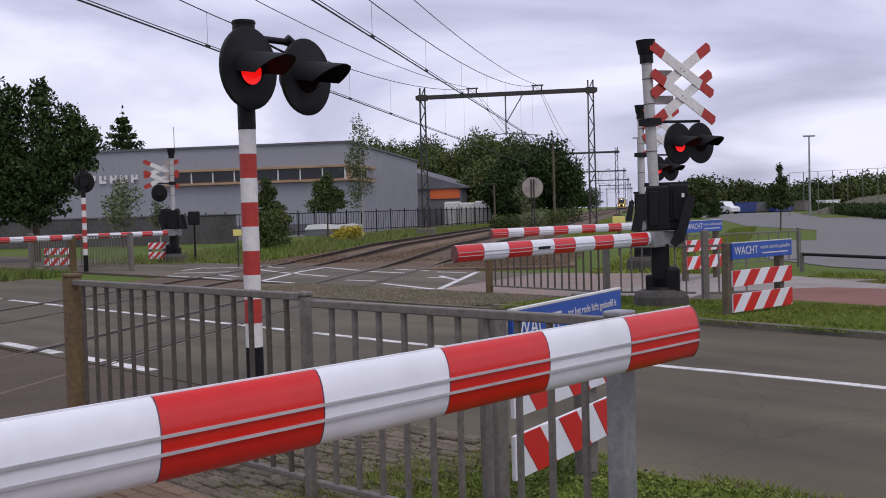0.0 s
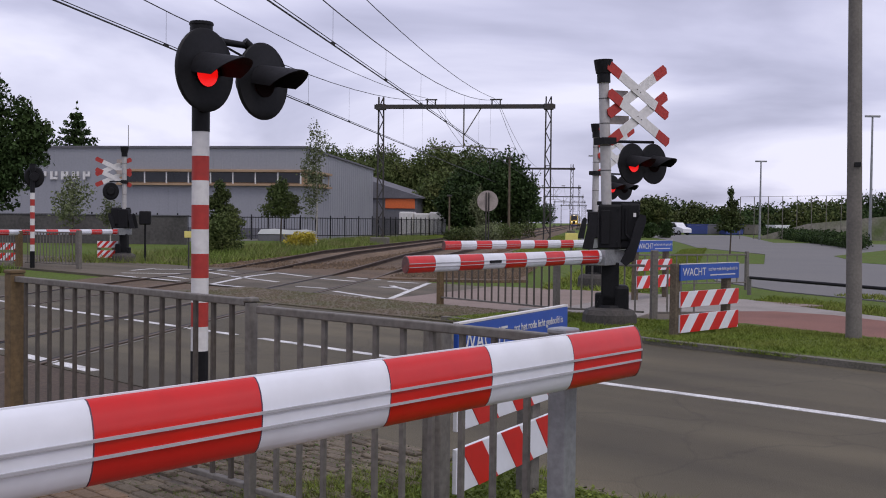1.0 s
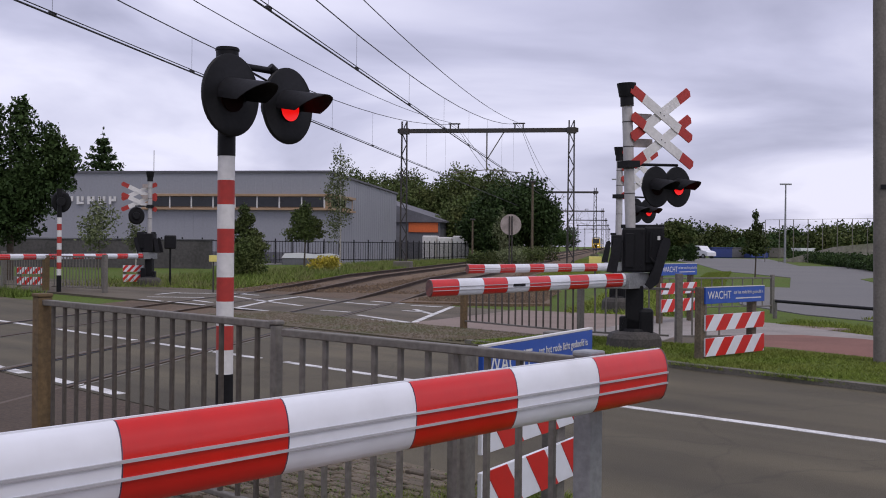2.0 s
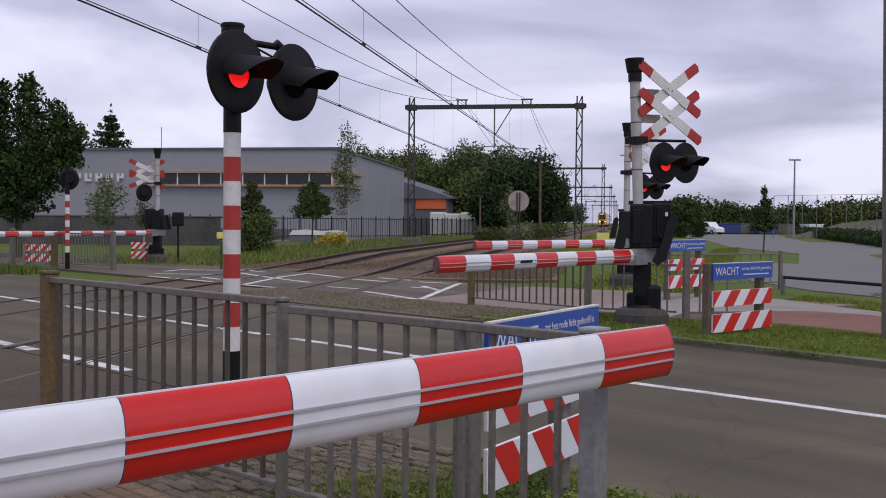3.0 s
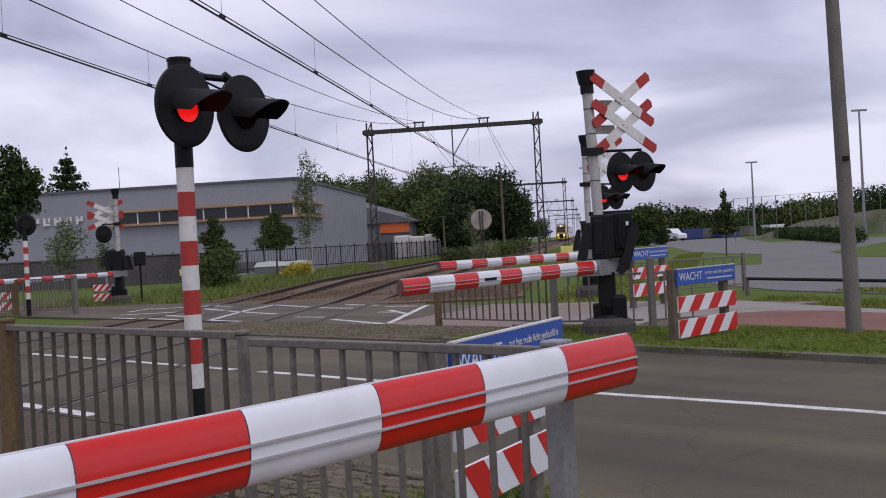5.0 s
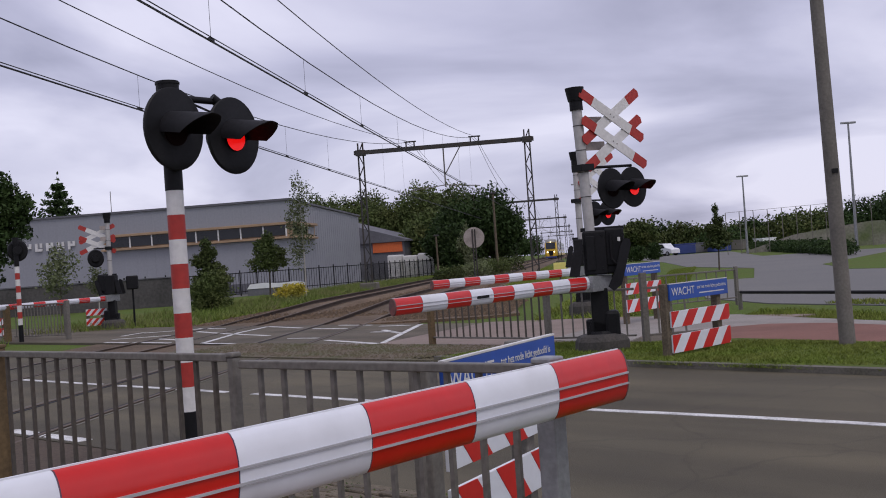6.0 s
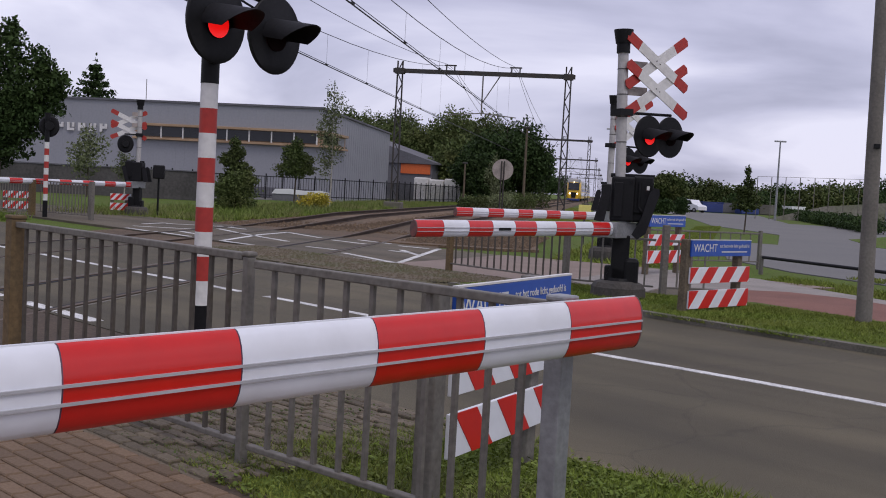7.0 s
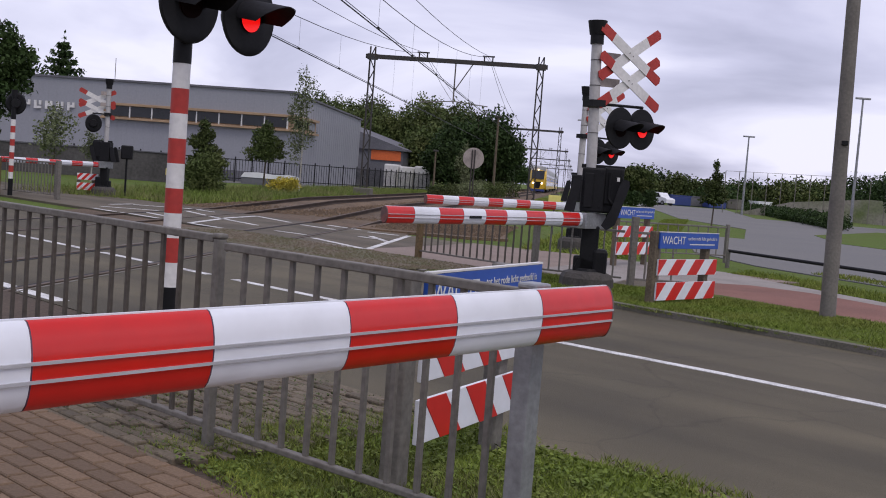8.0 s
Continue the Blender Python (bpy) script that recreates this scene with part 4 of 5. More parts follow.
# ---- train ----
def build_train():
    ob = thing("train", pose(0, 0, 0), "yellow and grey double-deck train approaching with its headlights on", "train")
    half = 1.4
    prof = [(-half, 0.75), (half, 0.75), (half, 3.4), (half * 0.93, 3.9), (half * 0.7, 4.35), (half * 0.35, 4.55), (-half * 0.35, 4.55), (-half * 0.7, 4.35), (-half * 0.93, 3.9), (-half, 3.4)]
    for k in range(4):
        y0 = 2.2 + k * 26.6 if k == 0 else k * 26.6
        bm = bmesh.new()
        prism(bm, prof, y0, (k + 1) * 26.6 - 0.5)
        car = part("carriage", bm, TRAIN_YELLOW, ob, "yellow carriage body")
        for sx in (-1, 1):
            for z0, z1, mt, nm in ((1.3, 1.95, GLASS_DARK, "window_band"), (2.85, 3.3, GLASS_DARK, "window_band"), (2.15, 2.65, TRAIN_BLUE, "blue_band")):
                bm = bmesh.new()
                box(bm, sx * half - 0.01, sx * half + 0.01, y0 + 1.0, (k + 1) * 26.6 - 1.5, z0, z1)
                part(nm, bm, mt, car)
        bm = bmesh.new()
        g = half + 0.006
        prism(bm, [(-g, 2.7), (g, 2.7), (g, 3.4), (g * 0.935, 3.92), (g * 0.71, 4.38), (g * 0.35, 4.62), (-g * 0.35, 4.62), (-g * 0.71, 4.38), (-g * 0.935, 3.92), (-g, 3.4)], y0 - 0.01, (k + 1) * 26.6 - 0.49)
        part("roof", bm, TRAIN_GREY, car, "grey upper deck and roof")
        for yb in (y0 + 4, y0 + 20):
            bm = bmesh.new()
            for xb in (-0.75, 0.75):
                for yy in (-1.3, 1.3):
                    rod(bm, (xb - 0.06, yb + yy, 0.46), (xb + 0.06, yb + yy, 0.46), 0.46, seg=16)
            box(bm, -1.1, 1.1, yb - 2.2, yb + 2.2, 0.35, 0.78)
            part("bogie", bm, BLACK, car)
    # rounded cab
    bm = bmesh.new()
    rings = []
    for y, k, zlow, ztop in ((2.2, 1.0, 0.7, 4.5), (1.2, 0.97, 0.6, 4.3), (0.5, 0.9, 0.55, 3.7), (0.1, 0.8, 0.6, 2.7), (0.0, 0.72, 0.7, 2.2)):
        ring = []
        for j in range(20):
            a = 2 * math.pi * j / 20
            cx, cz = math.cos(a), math.sin(a)
            e = 0.45
            ring.append(bm.verts.new((half * k * math.copysign(abs(cx) ** e, cx), y, (zlow + ztop) / 2 + (ztop - zlow) / 2 * math.copysign(abs(cz) ** e, cz))))
        rings.append(ring)
    for a, c in zip(rings, rings[1:]):
        for j in range(20):
            bm.faces.new((a[j], a[(j + 1) % 20], c[(j + 1) % 20], c[j]))
    bm.faces.new(rings[-1])
    cab = part("cab", bm, TRAIN_YELLOW, ob, "rounded yellow cab front", smooth=True)
    bm = bmesh.new()
    bar(bm, (0, -0.02, 2.4), (0, 0.46, 3.78), 2.1, 0.2, up=(0, -1, 0.6))
    part("windscreen", bm, GLASS_DARK, cab, "dark windscreen")
    bm = bmesh.new()
    box(bm, -1.2, 1.2, 0.75, 2.1, 3.7, 4.5, bevel=0.1)
    part("roof_fairing", bm, TRAIN_GREY, cab)
    bm = bmesh.new()
    box(bm, -1.15, 1.15, -0.02, 0.6, 0.35, 0.75, bevel=0.05)
    part("bumper", bm, TRAIN_BLUE, cab)
    bm = bmesh.new()
    prism(bm, [(-0.35, 0.9), (0.35, 0.9), (0.6, 1.95), (-0.6, 1.95)], -0.03, 0.1)
    part("nose_panel", bm, BLACK, cab, "dark nose panel")
    for x, z in ((-0.72, 1.7), (0.72, 1.7), (0.0, 3.9)):
        bm = bmesh.new()
        rod(bm, (x, -0.08 if z < 3 else 0.52, z), (x, 0.15 if z < 3 else 0.62, z), 0.17 if z < 3 else 0.12, seg=14)
        part("headlight", bm, HEADLIGHT, cab, "glowing headlight")
    bm = bmesh.new()
    box(bm, -0.35, 0.35, -0.12, 0.3, 0.88, 1.1, bevel=0.04)
    part("coupler", bm, BLACK, cab)
    return ob


train = build_train()

# ---- buildings ----
B_TURN = 10.5


def warehouse():
    ob = thing("warehouse", pose(-8.6, 84.3, 0, 0, 0, -B_TURN), "grey metal-clad warehouse with a timber window band", "building")
    wide, deep, h, fall = 44.0, 24.5, 7.12, 0.55
    bm = bmesh.new()
    for v in box(bm, -wide, 0, 0, deep, -0.3, h):
        if v.co.z > 1:
            v.co.z -= fall * v.co.y / deep
    wall = part("wall", bm, CLAD, ob, "grey ribbed metal cladding")
    bm = bmesh.new()
    for x in np.arange(-wide + 0.4, -0.2, 0.75):
        box(bm, x, x + 0.1, -0.014, 0.01, 0, h - 0.2)
    for y in np.arange(0.4, deep - 0.2, 0.75):
        box(bm, -0.01, 0.014, y, y + 0.1, 0, h - 0.2 - fall * y / deep)
    part("cladding_ribs", bm, CLAD, wall)
    bm = bmesh.new()
    for v in box(bm, -wide - 0.15, 0.15, -0.15, deep + 0.15, h, h + 0.16):
        v.co.z -= fall * v.co.y / deep
    part("roof", bm, ROOF_DARK, ob, "thin dark roof edge")
    # window band round the corner
    z0, z1 = 4.3, 5.22
    zs = ((z0 - 0.17, z0), (z1, z1 + 0.2))
    for za, zb in zs:
        bm = bmesh.new()
        box(bm, -15.6, 0.35, -0.4, 0.0, za, zb, bevel=0.02)
        box(bm, 0.0, 0.4, -0.4, 7.0, za, zb, bevel=0.02)
        part("timber_frame", bm, TIMBER, ob, "pale timber window frame")
    bm = bmesh.new()
    box(bm, -15.6, 0.1, -0.12, -0.02, z0, z1)
    box(bm, 0.02, 0.12, 0, 7.0, z0, z1)
    part("band_backing", bm, TIMBER, ob, "timber panelling behind the glass")
    for k in range(8):
        x = -15.0 + k * 1.85
        bm = bmesh.new()
        box(bm, x, x + 1.75, -0.2, -0.13, z0 + 0.1, z1 - 0.04)
        win = part("window", bm, GLASS_DARK, ob, "dark window pane")
        bm = bmesh.new()
        box(bm, x + 1.75, x + 1.85, -0.26, -0.13, z0, z1)
        part("mullion", bm, WHITE_OLD, win)
    for k in range(3):
        y = 0.5 + k * 2.1
        bm = bmesh.new()
        box(bm, 0.13, 0.2, y, y + 1.7, z0 + 0.18, z1 - 0.1)
        part("window", bm, surface("pale_glass", (0.35, 0.36, 0.38), 0.2, grain=2, amount=0.1, bump=0) if k > 1 else GLASS_DARK, ob, "window pane")
    # white letter shapes on the wall, as plain bars
    for k in range(6):
        x = -23.3 + k * 0.95
        bm = bmesh.new()
        box(bm, x, x + 0.2, -0.16, -0.05, 4.55, 5.2)
        box(bm, x + 0.2, x + 0.6, -0.16, -0.05, 4.55 + 0.25 * (k % 2), 4.75 + 0.25 * (k % 2))
        box(bm, x + 0.42, x + 0.6, -0.16, -0.05, 4.85 + 0.15 * (k % 2), 5.2)
        part("letter_bar", bm, WHITE_OLD, ob, "white wall letter shape")
    bm = bmesh.new()
    box(bm, -wide, -0.3, -0.14, -0.02, 0.0, 0.8)
    part("plinth", bm, ROOF_DARK, ob)
    for x in (-5.8, -6.6, -2.1):
        bm = bmesh.new()
        rod(bm, (x - 10, 4, h), (x - 10, 4, h + (2.2 if x == -6.6 else 0.4)), 0.03, seg=8)
        part("roof_pipe", bm, GALV_OLD, ob)


warehouse()


def low_shed():
    ob = thing("shed", pose(-4.2, 122.0, 0, 0, 0, -B_TURN), "low grey shed with an orange gable", "building")
    bm = bmesh.new()
    box(bm, -4.0, 4.6, 0, 18, -0.3, 4.1)
    part("wall", bm, ROOF_DARK, ob)
    bm = bmesh.new()
    prism(bm, [(-6.5, 7.8), (5.0, 4.25), (5.0, 4.05), (-6.5, 4.05)], -0.3, 18.3)
    part("roof", bm, ROOF_DARK, ob, "dark sloping roof")
    bm = bmesh.new()
    box(bm, 1.0, 4.4, -0.12, -0.04, 2.9, 4.0)
    part("orange_panel", bm, ORANGE, ob, "orange cladding panel")
    t = thing("white_cover", pose(1.0, 118.5, 0, 0, 0, -B_TURN), "pile of pale tarpaulin-covered goods", "tarpaulin")
    for k in range(3):
        bm = bmesh.new()
        box(bm, -2.5 + k * 1.7, -0.9 + k * 1.7, -1, 1, -0.1, 2.5 - 0.15 * (k % 2), bevel=0.15)
        part("covered_pallet", bm, WHITE_OLD, t, "white sheeted pallet")


low_shed()

# long dark wall in front of the warehouse
wall_ob = thing("garden_wall", pose(-45, 66.0, 0, 0, 0, -3), "long dark weathered wall before the warehouse", "wall")
bm = bmesh.new()
box(bm, 0, 31.5, -0.15, 0.15, -0.3, 1.65, bevel=0.02)
part("wall_panel", bm, surface("dark_wall", (0.085, 0.08, 0.078), 0.9, grain=6, amount=0.3, patch=0.6, patches=0.35, bump=0.2), wall_ob)
bm = bmesh.new()
box(bm, -0.05, 31.6, -0.2, 0.2, 1.655, 1.72)
part("coping", bm, ROOF_DARK, wall_ob)


# black steel fence along the yard
def yard_fence():
    a, b = Vector((-20.0, 67.0, 0)), Vector((-3.4, 88.0, 0))
    c = Vector((3.9, 116.0, 0))
    ob = thing("yard_fence", pose(0, 0, 0), "black steel bar fence along the yard", "fence")
    for p, q, n in ((a, b, 16), (b, c, 16)):
        for k in range(n):
            x = p.lerp(q, k / n)
            bm = bmesh.new()
            rod(bm, x, x + Vector((0, 0, 1.85)), 0.05, seg=6)
            part("post", bm, BLACK_MATT, ob)
        for z in (0.3, 1.65):
            bm = bmesh.new()
            rod(bm, p + Vector((0, 0, z)), q + Vector((0, 0, z)), 0.03, seg=6)
            part("rail_bar", bm, BLACK_MATT, ob)
        bm = bmesh.new()
        m = int((q - p).length / 0.28)
        for k in range(m):
            x = p.lerp(q, k / m)
            rod(bm, x + Vector((0, 0, 0.15)), x + Vector((0, 0, 1.7)), 0.017, seg=4, caps=False)
        tagged(part("fence_infill", bm, BLACK_MATT, ob), kind="stuff")


yard_fence()


# ---- vehicles ----
def car(m, label, tall=1.5, length=4.2, van=False):
    ob = thing("car" if not van else "van", m, label, "car" if not van else "van")
    hl = length / 2
    if van:
        out = [(-hl, 0.35), (hl, 0.35), (hl, 0.85), (hl - 0.25, 1.0), (hl - 1.05, 1.15), (hl - 1.6, 1.75), (-hl + 0.1, 1.82), (-hl, 1.6)]
    else:
        out = [(-hl, 0.35), (hl, 0.35), (hl, 0.75), (hl - 0.9, 0.92), (hl - 1.7, tall), (-hl + 0.9, tall), (-hl + 0.2, 0.95), (-hl, 0.85)]
    bm = bmesh.new()
    prism(bm, out, -0.85, 0.85)
    part("body", bm, CAR_WHITE, ob, "white car body")
    for s in (-1, 1):
        bm = bmesh.new()
        wout = [(hl - 1.2, 1.12), (hl - 1.62, tall * 0.98 if not van else 1.66), (hl - 2.5, 1.66 if van else tall * 0.95), (hl - 2.5, 1.08)]
        prism(bm, wout, s * 0.84, s * 0.865)
        part("side_window", bm, GLASS_DARK, ob)
        for x in (-hl + 0.75, hl - 0.75):
            bm = bmesh.new()
            rod(bm, (x, s * 0.7, 0.33), (x, s * 0.9, 0.33), 0.33, seg=18)
            w = part("wheel", bm, TYRE, ob, "black tyre")
            bm = bmesh.new()
            rod(bm, (x, s * 0.89, 0.33), (x, s * 0.91, 0.33), 0.19, seg=14)
            part("rim", bm, GALV, w)


car(pose(37.3, 150.0, -0.05, 0, 0, -58), "small white van parked on the pale lot", length=3.6, van=True)
stack = thing("sheeted_stack", pose(-9.2, 78.5, -0.06, 0, 0, 3), "low stack under white sheeting behind the black fence", "tarpaulin")
bm = bmesh.new()
box(bm, -2.1, 2.1, -0.5, 0.5, -0.1, 0.5, bevel=0.03)
part("stack_base", bm, ROOF_DARK, stack)
bm = bmesh.new()
prism(bm, [(-2.15, 0.5), (2.15, 0.5), (2.1, 0.72), (1.4, 0.86), (0.2, 0.8), (-0.9, 0.9), (-1.9, 0.84)], -0.55, 0.55)
part("white_sheet", bm, CAR_WHITE, stack, "creased white sheet")
for k, (bx, by, cl) in enumerate(((42.5, 160, TRAIN_BLUE), (45.4, 163, ROOF_DARK), (48.2, 161, TRAIN_BLUE), (57, 166, CAR_WHITE), (31.5, 160, ROOF_DARK), (40.5, 168, ROOF_DARK), (52.6, 165, GALV_OLD))):
    bm = bmesh.new()
    box(bm, -1.6, 1.6, -0.9, 0.9, 0, 1.5, bevel=0.15)
    box(bm, -1.65, 1.65, -0.95, 0.95, 1.45, 1.6)
    tagged(part("container", bm, cl, m=pose(bx, by, -0.06, 0, 0, 10 * k)), "small skip container on the far lot", "container", "containers on the lot")

# ---- round board seen from behind, and small signs ----
disc = thing("round_board", pose(3.95, 57.0, 0, 0, 0, -6), "round weathered board on two posts, seen from behind", "railway sign")
bm = bmesh.new()
rod(bm, (0, -0.03, 2.65), (0, 0.03, 2.65), 0.56, seg=32)
part("disc", bm, SIGN_BACK, disc, smooth=True)
bm = bmesh.new()
for x in (-0.07, 0.07):
    rod(bm, (x, -0.07, -0.1), (x, -0.07, 3.1), 0.035, seg=8)
part("post", bm, STEEL_DARK, disc)
ybox = thing("yellow_marker", pose(5.15, 34.5, 0, 0, 0, -5), "small pale yellow marker box on a post", "marker")
bm = bmesh.new()
box(bm, -0.2, 0.2, -0.05, 0.05, 0.95, 1.22, bevel=0.01)
part("plate", bm, surface("pale_yellow", (0.72, 0.64, 0.18), 0.6, grain=10, amount=0.1, bump=0), ybox)
bm = bmesh.new()
rod(bm, (0, 0, -0.1), (0, 0, 0.96), 0.03, seg=8)
part("post", bm, STEEL_DARK, ybox)
small = thing("yellow_marker", pose(-6.9, 33.0, 0), "small yellow marker plate on a thin post", "marker")
bm = bmesh.new()
box(bm, -0.13, 0.13, -0.02, 0.02, 0.95, 1.15, bevel=0.01)
part("plate", bm, bpy.data.materials["pale_yellow"], small)
bm = bmesh.new()
rod(bm, (0, 0.03, -0.1), (0, 0.03, 1.1), 0.025, seg=8)
part("post", bm, STEEL_DARK, small)
rsig = thing("railway_signal", Matrix.Translation(track(-13.6, 190, 0)), "distant railway signal showing red", "railway signal")
bm = bmesh.new()
rod(bm, (0, 0, -0.1), (0, 0, 3.6), 0.09, seg=8)
part("post", bm, STEEL_DARK, rsig)
bm = bmesh.new()
box(bm, -0.45, 0.45, -0.1, 0.1, 3.2, 4.9, bevel=0.1)
part("backplate", bm, BLACK, rsig)
bm = bmesh.new()
rod(bm, (0, -0.16, 3.7), (0, -0.1, 3.7), 0.22, seg=14)
part("red_lamp", bm, SIGNAL_RED, rsig, "glowing red lamp")



def plain_pole(x, y, h, r, label):
    ob = thing("utility_pole", pose(x, y, 0), label, "pole", "poles by the wood")
    bm = bmesh.new()
    rod(bm, (0, 0, -0.1), (0, 0, h), r, r * 0.7, seg=10)
    part("shaft", bm, WOOD, ob, smooth=True)
    bm = bmesh.new()
    box(bm, -r * 2.2, r * 2.2, -r, r, h, h + r * 1.4, bevel=r * 0.3)
    part("top_fitting", bm, STEEL_DARK, ob)


plain_pole(8.3, 93.0, 7.0, 0.13, "weathered wooden pole standing before the wood")
plain_pole(3.0, 90.0, 3.6, 0.1, "short weathered pole beside the yard fence")

# ---- trees and growth ----
RNG = np.random.default_rng(7)


def leaf_cloud(blobs, count, size, flat=0.55):
    """Leaf quads spread near the surface of ellipsoids (cx, cy, cz, rx, ry, rz)."""
    blobs = np.array(blobs, float)
    vol = (blobs[:, 3] * blobs[:, 4] * blobs[:, 5]) ** 0.67
    pick = RNG.choice(len(blobs), count, p=vol / vol.sum())
    d = RNG.normal(size=(count, 3))
    d /= np.linalg.norm(d, axis=1)[:, None]
    r = RNG.random(count) ** 0.32
    r *= 1 + 0.28 * np.sin(7 * d[:, 0] + 3 * pick) * np.sin(6 * d[:, 2] + pick) + 0.09 * RNG.normal(size=count)
    c = blobs[pick, :3] + d * r[:, None] * blobs[pick, 3:]
    a = RNG.normal(size=(count, 3))
    a /= np.linalg.norm(a, axis=1)[:, None]
    b = np.cross(a, RNG.normal(size=(count, 3)))
    b /= np.linalg.norm(b, axis=1)[:, None]
    s = size * (0.6 + 0.8 * RNG.random(count))[:, None]
    v = np.stack([c - a * s, c - b * s * flat, c + a * s, c + b * s * flat], 1).reshape(-1, 3)
    f = np.arange(4 * count).reshape(-1, 4)
    return v, f.tolist()


def tree(name, x, y, label, blobs, count, size, leaf, trunk_h, trunk_r, bark=BARK, category="tree", limbs=5, ground=-0.06):
    ob = thing(name, pose(x, y, ground), label, category)
    top = max(b[2] + b[5] * 0.4 for b in blobs)
    bm = bmesh.new()
    rod(bm, (0, 0, -0.1), (0.05, 0, trunk_h), trunk_r, trunk_r * 0.75, seg=9, caps=False)
    rod(bm, (0.05, 0, trunk_h), (0, 0, top), trunk_r * 0.75, trunk_r * 0.12, seg=7, caps=False)
    for k in range(limbs):
        b = blobs[k % len(blobs)]
        z = trunk_h + (top - trunk_h) * 0.6 * k / max(1, limbs)
        rod(bm, (0.03, 0, z), (b[0] + RNG.normal() * b[3] * 0.5, b[1] + RNG.normal() * b[4] * 0.5, max(z + 0.2, b[2] + b[5] * 0.3)), trunk_r * 0.4, trunk_r * 0.08, seg=5, caps=False)
    part("trunk", bm, bark, ob, smooth=True)
    v, f = leaf_cloud(blobs, count, size)
    soup("crown", v, f, leaf, ob)
    return ob


def clump(w, h, n, base=0.0, spread=0.35):
    """A crown's blobs: n ellipsoids within a width and a height over a base."""
    out = []
    for k in range(n):
        f = (k + 0.5) / n
        z = base + h * (0.12 + 0.8 * f)
        k2 = math.sin(math.pi * min(0.98, 0.16 + 0.78 * f)) ** 0.7
        r = w / 2 * k2
        out.append((RNG.normal() * r * spread, RNG.normal() * r * spread, z, r * (0.65 + 0.3 * RNG.random()), r * (0.65 + 0.3 * RNG.random()), h / n * (1.0 + 0.5 * RNG.random())))
    return out


def wide_crown(w, h, base, n):
    out = []
    for k in range(n):
        a = RNG.random() * 6.28
        q = RNG.random() ** 0.5 * w * 0.36
        z = base + h * (0.3 + 0.5 * RNG.random() * (1 - q / w))
        r = w * (0.16 + 0.1 * RNG.random())
        out.append((math.cos(a) * q, math.sin(a) * q, z, r, r, min(r * 0.95, h * 0.32)))
    return out


# large dark tree by the warehouse
tree("tree", -16.6, 41.5, "large dark leafy tree beside the wall", [(-0.4, 0, 2.3, 1.6, 1.4, 0.8), (-2.6, 0, 2.3, 1.6, 1.4, 0.9), (-2.4, 0, 3.6, 1.9, 1.6, 1.8), (-0.6, 0, 3.2, 1.9, 1.6, 1.4), (0.7, 0, 3.5, 1.5, 1.3, 1.1), (1.3, 0, 4.4, 1.2, 1.1, 1.1), (2.1, 0, 4.7, 0.6, 0.6, 0.8), (1.5, 0, 5.5, 0.5, 0.6, 0.7), (0.45, 0, 5.6, 0.6, 0.7, 1.2), (-1.2, 0, 5.1, 1.3, 1.0, 1.2), (0.4, 0, 6.6, 0.4, 0.4, 0.6), (-0.6, 0, 6.3, 0.5, 0.5, 0.7), (-3.9, 0, 4.6, 1.5, 1.4, 1.8)],
     38000, 0.085, LEAF_DARK, 1.8, 0.16)
tree("tree", -19.8, 43.0, "dark leafy tree standing in a group", clump(4.2, 6.0, 7, 1.4), 12000, 0.09, LEAF_DARK, 1.6, 0.16)


def conifer(x, y, h, w, label, leaf=LEAF_DARK, count=12000):
    """Tiers of drooping branches, each a row of small clumps that thins towards its end."""
    blobs = []
    tiers = 13
    for k in range(tiers):
        f = k / tiers
        reach = w / 2 * (1 - f) ** 0.85 * (0.85 + 0.3 * RNG.random())
        for j in range(6):
            a = j * 1.047 + k * 0.5 + RNG.normal() * 0.2
            far = reach * (0.7 + 0.45 * RNG.random())
            for q in (0.2, 0.5, 0.8, 1.0):
                r = (0.30 - 0.17 * q) * reach + 0.12
                blobs.append((math.cos(a) * far * q, math.sin(a) * far * q, h * (0.14 + 0.84 * f) + 0.12 * far * q, r, r, h * 0.022 + 0.1))
    blobs.append((0, 0, h * 0.97, 0.18, 0.18, h * 0.06))
    blobs += [(0, 0, h * (0.2 + 0.13 * k), w * 0.16 * (1 - k / 6), w * 0.16 * (1 - k / 6), h * 0.1) for k in range(5)]
    return tree("conifer", x, y, label, blobs, count, 0.19, leaf, h * 0.3, 0.14)


conifer(-35.0, 112.0, 13.0, 11.0, "dark conifer behind the warehouse roof", count=16000)
conifer(-39.6, 118.0, 9.6, 6.0, "dark conifer behind the warehouse")
tree("tree", -19.0, 60.0, "young pale-leaved tree before the warehouse", clump(2.4, 2.7, 6, 1.1), 1500, 0.09, LEAF_PALE, 1.4, 0.05)
tree("tree", -9.1, 50.5, "young green tree with a loose crown", [(0, 0, 1.5, 0.75, 0.7, 0.35), (0.25, 0, 1.95, 0.7, 0.65, 0.35), (-0.2, 0, 2.35, 0.6, 0.55, 0.35), (0.12, 0, 2.75, 0.42, 0.4, 0.3), (0, 0, 3.1, 0.25, 0.25, 0.35)], 5000, 0.06, LEAF_MID, 1.6, 0.06)
tree("bush", -8.4, 47.0, "dark green rounded bush near the track", [(0, 0, 0.75, 0.95, 0.9, 0.8), (0.3, 0.2, 1.4, 0.7, 0.7, 0.5), (-0.3, 0, 1.0, 0.7, 0.7, 0.6)], 9000, 0.055, LEAF_MID, 0.3, 0.05, category="bush")
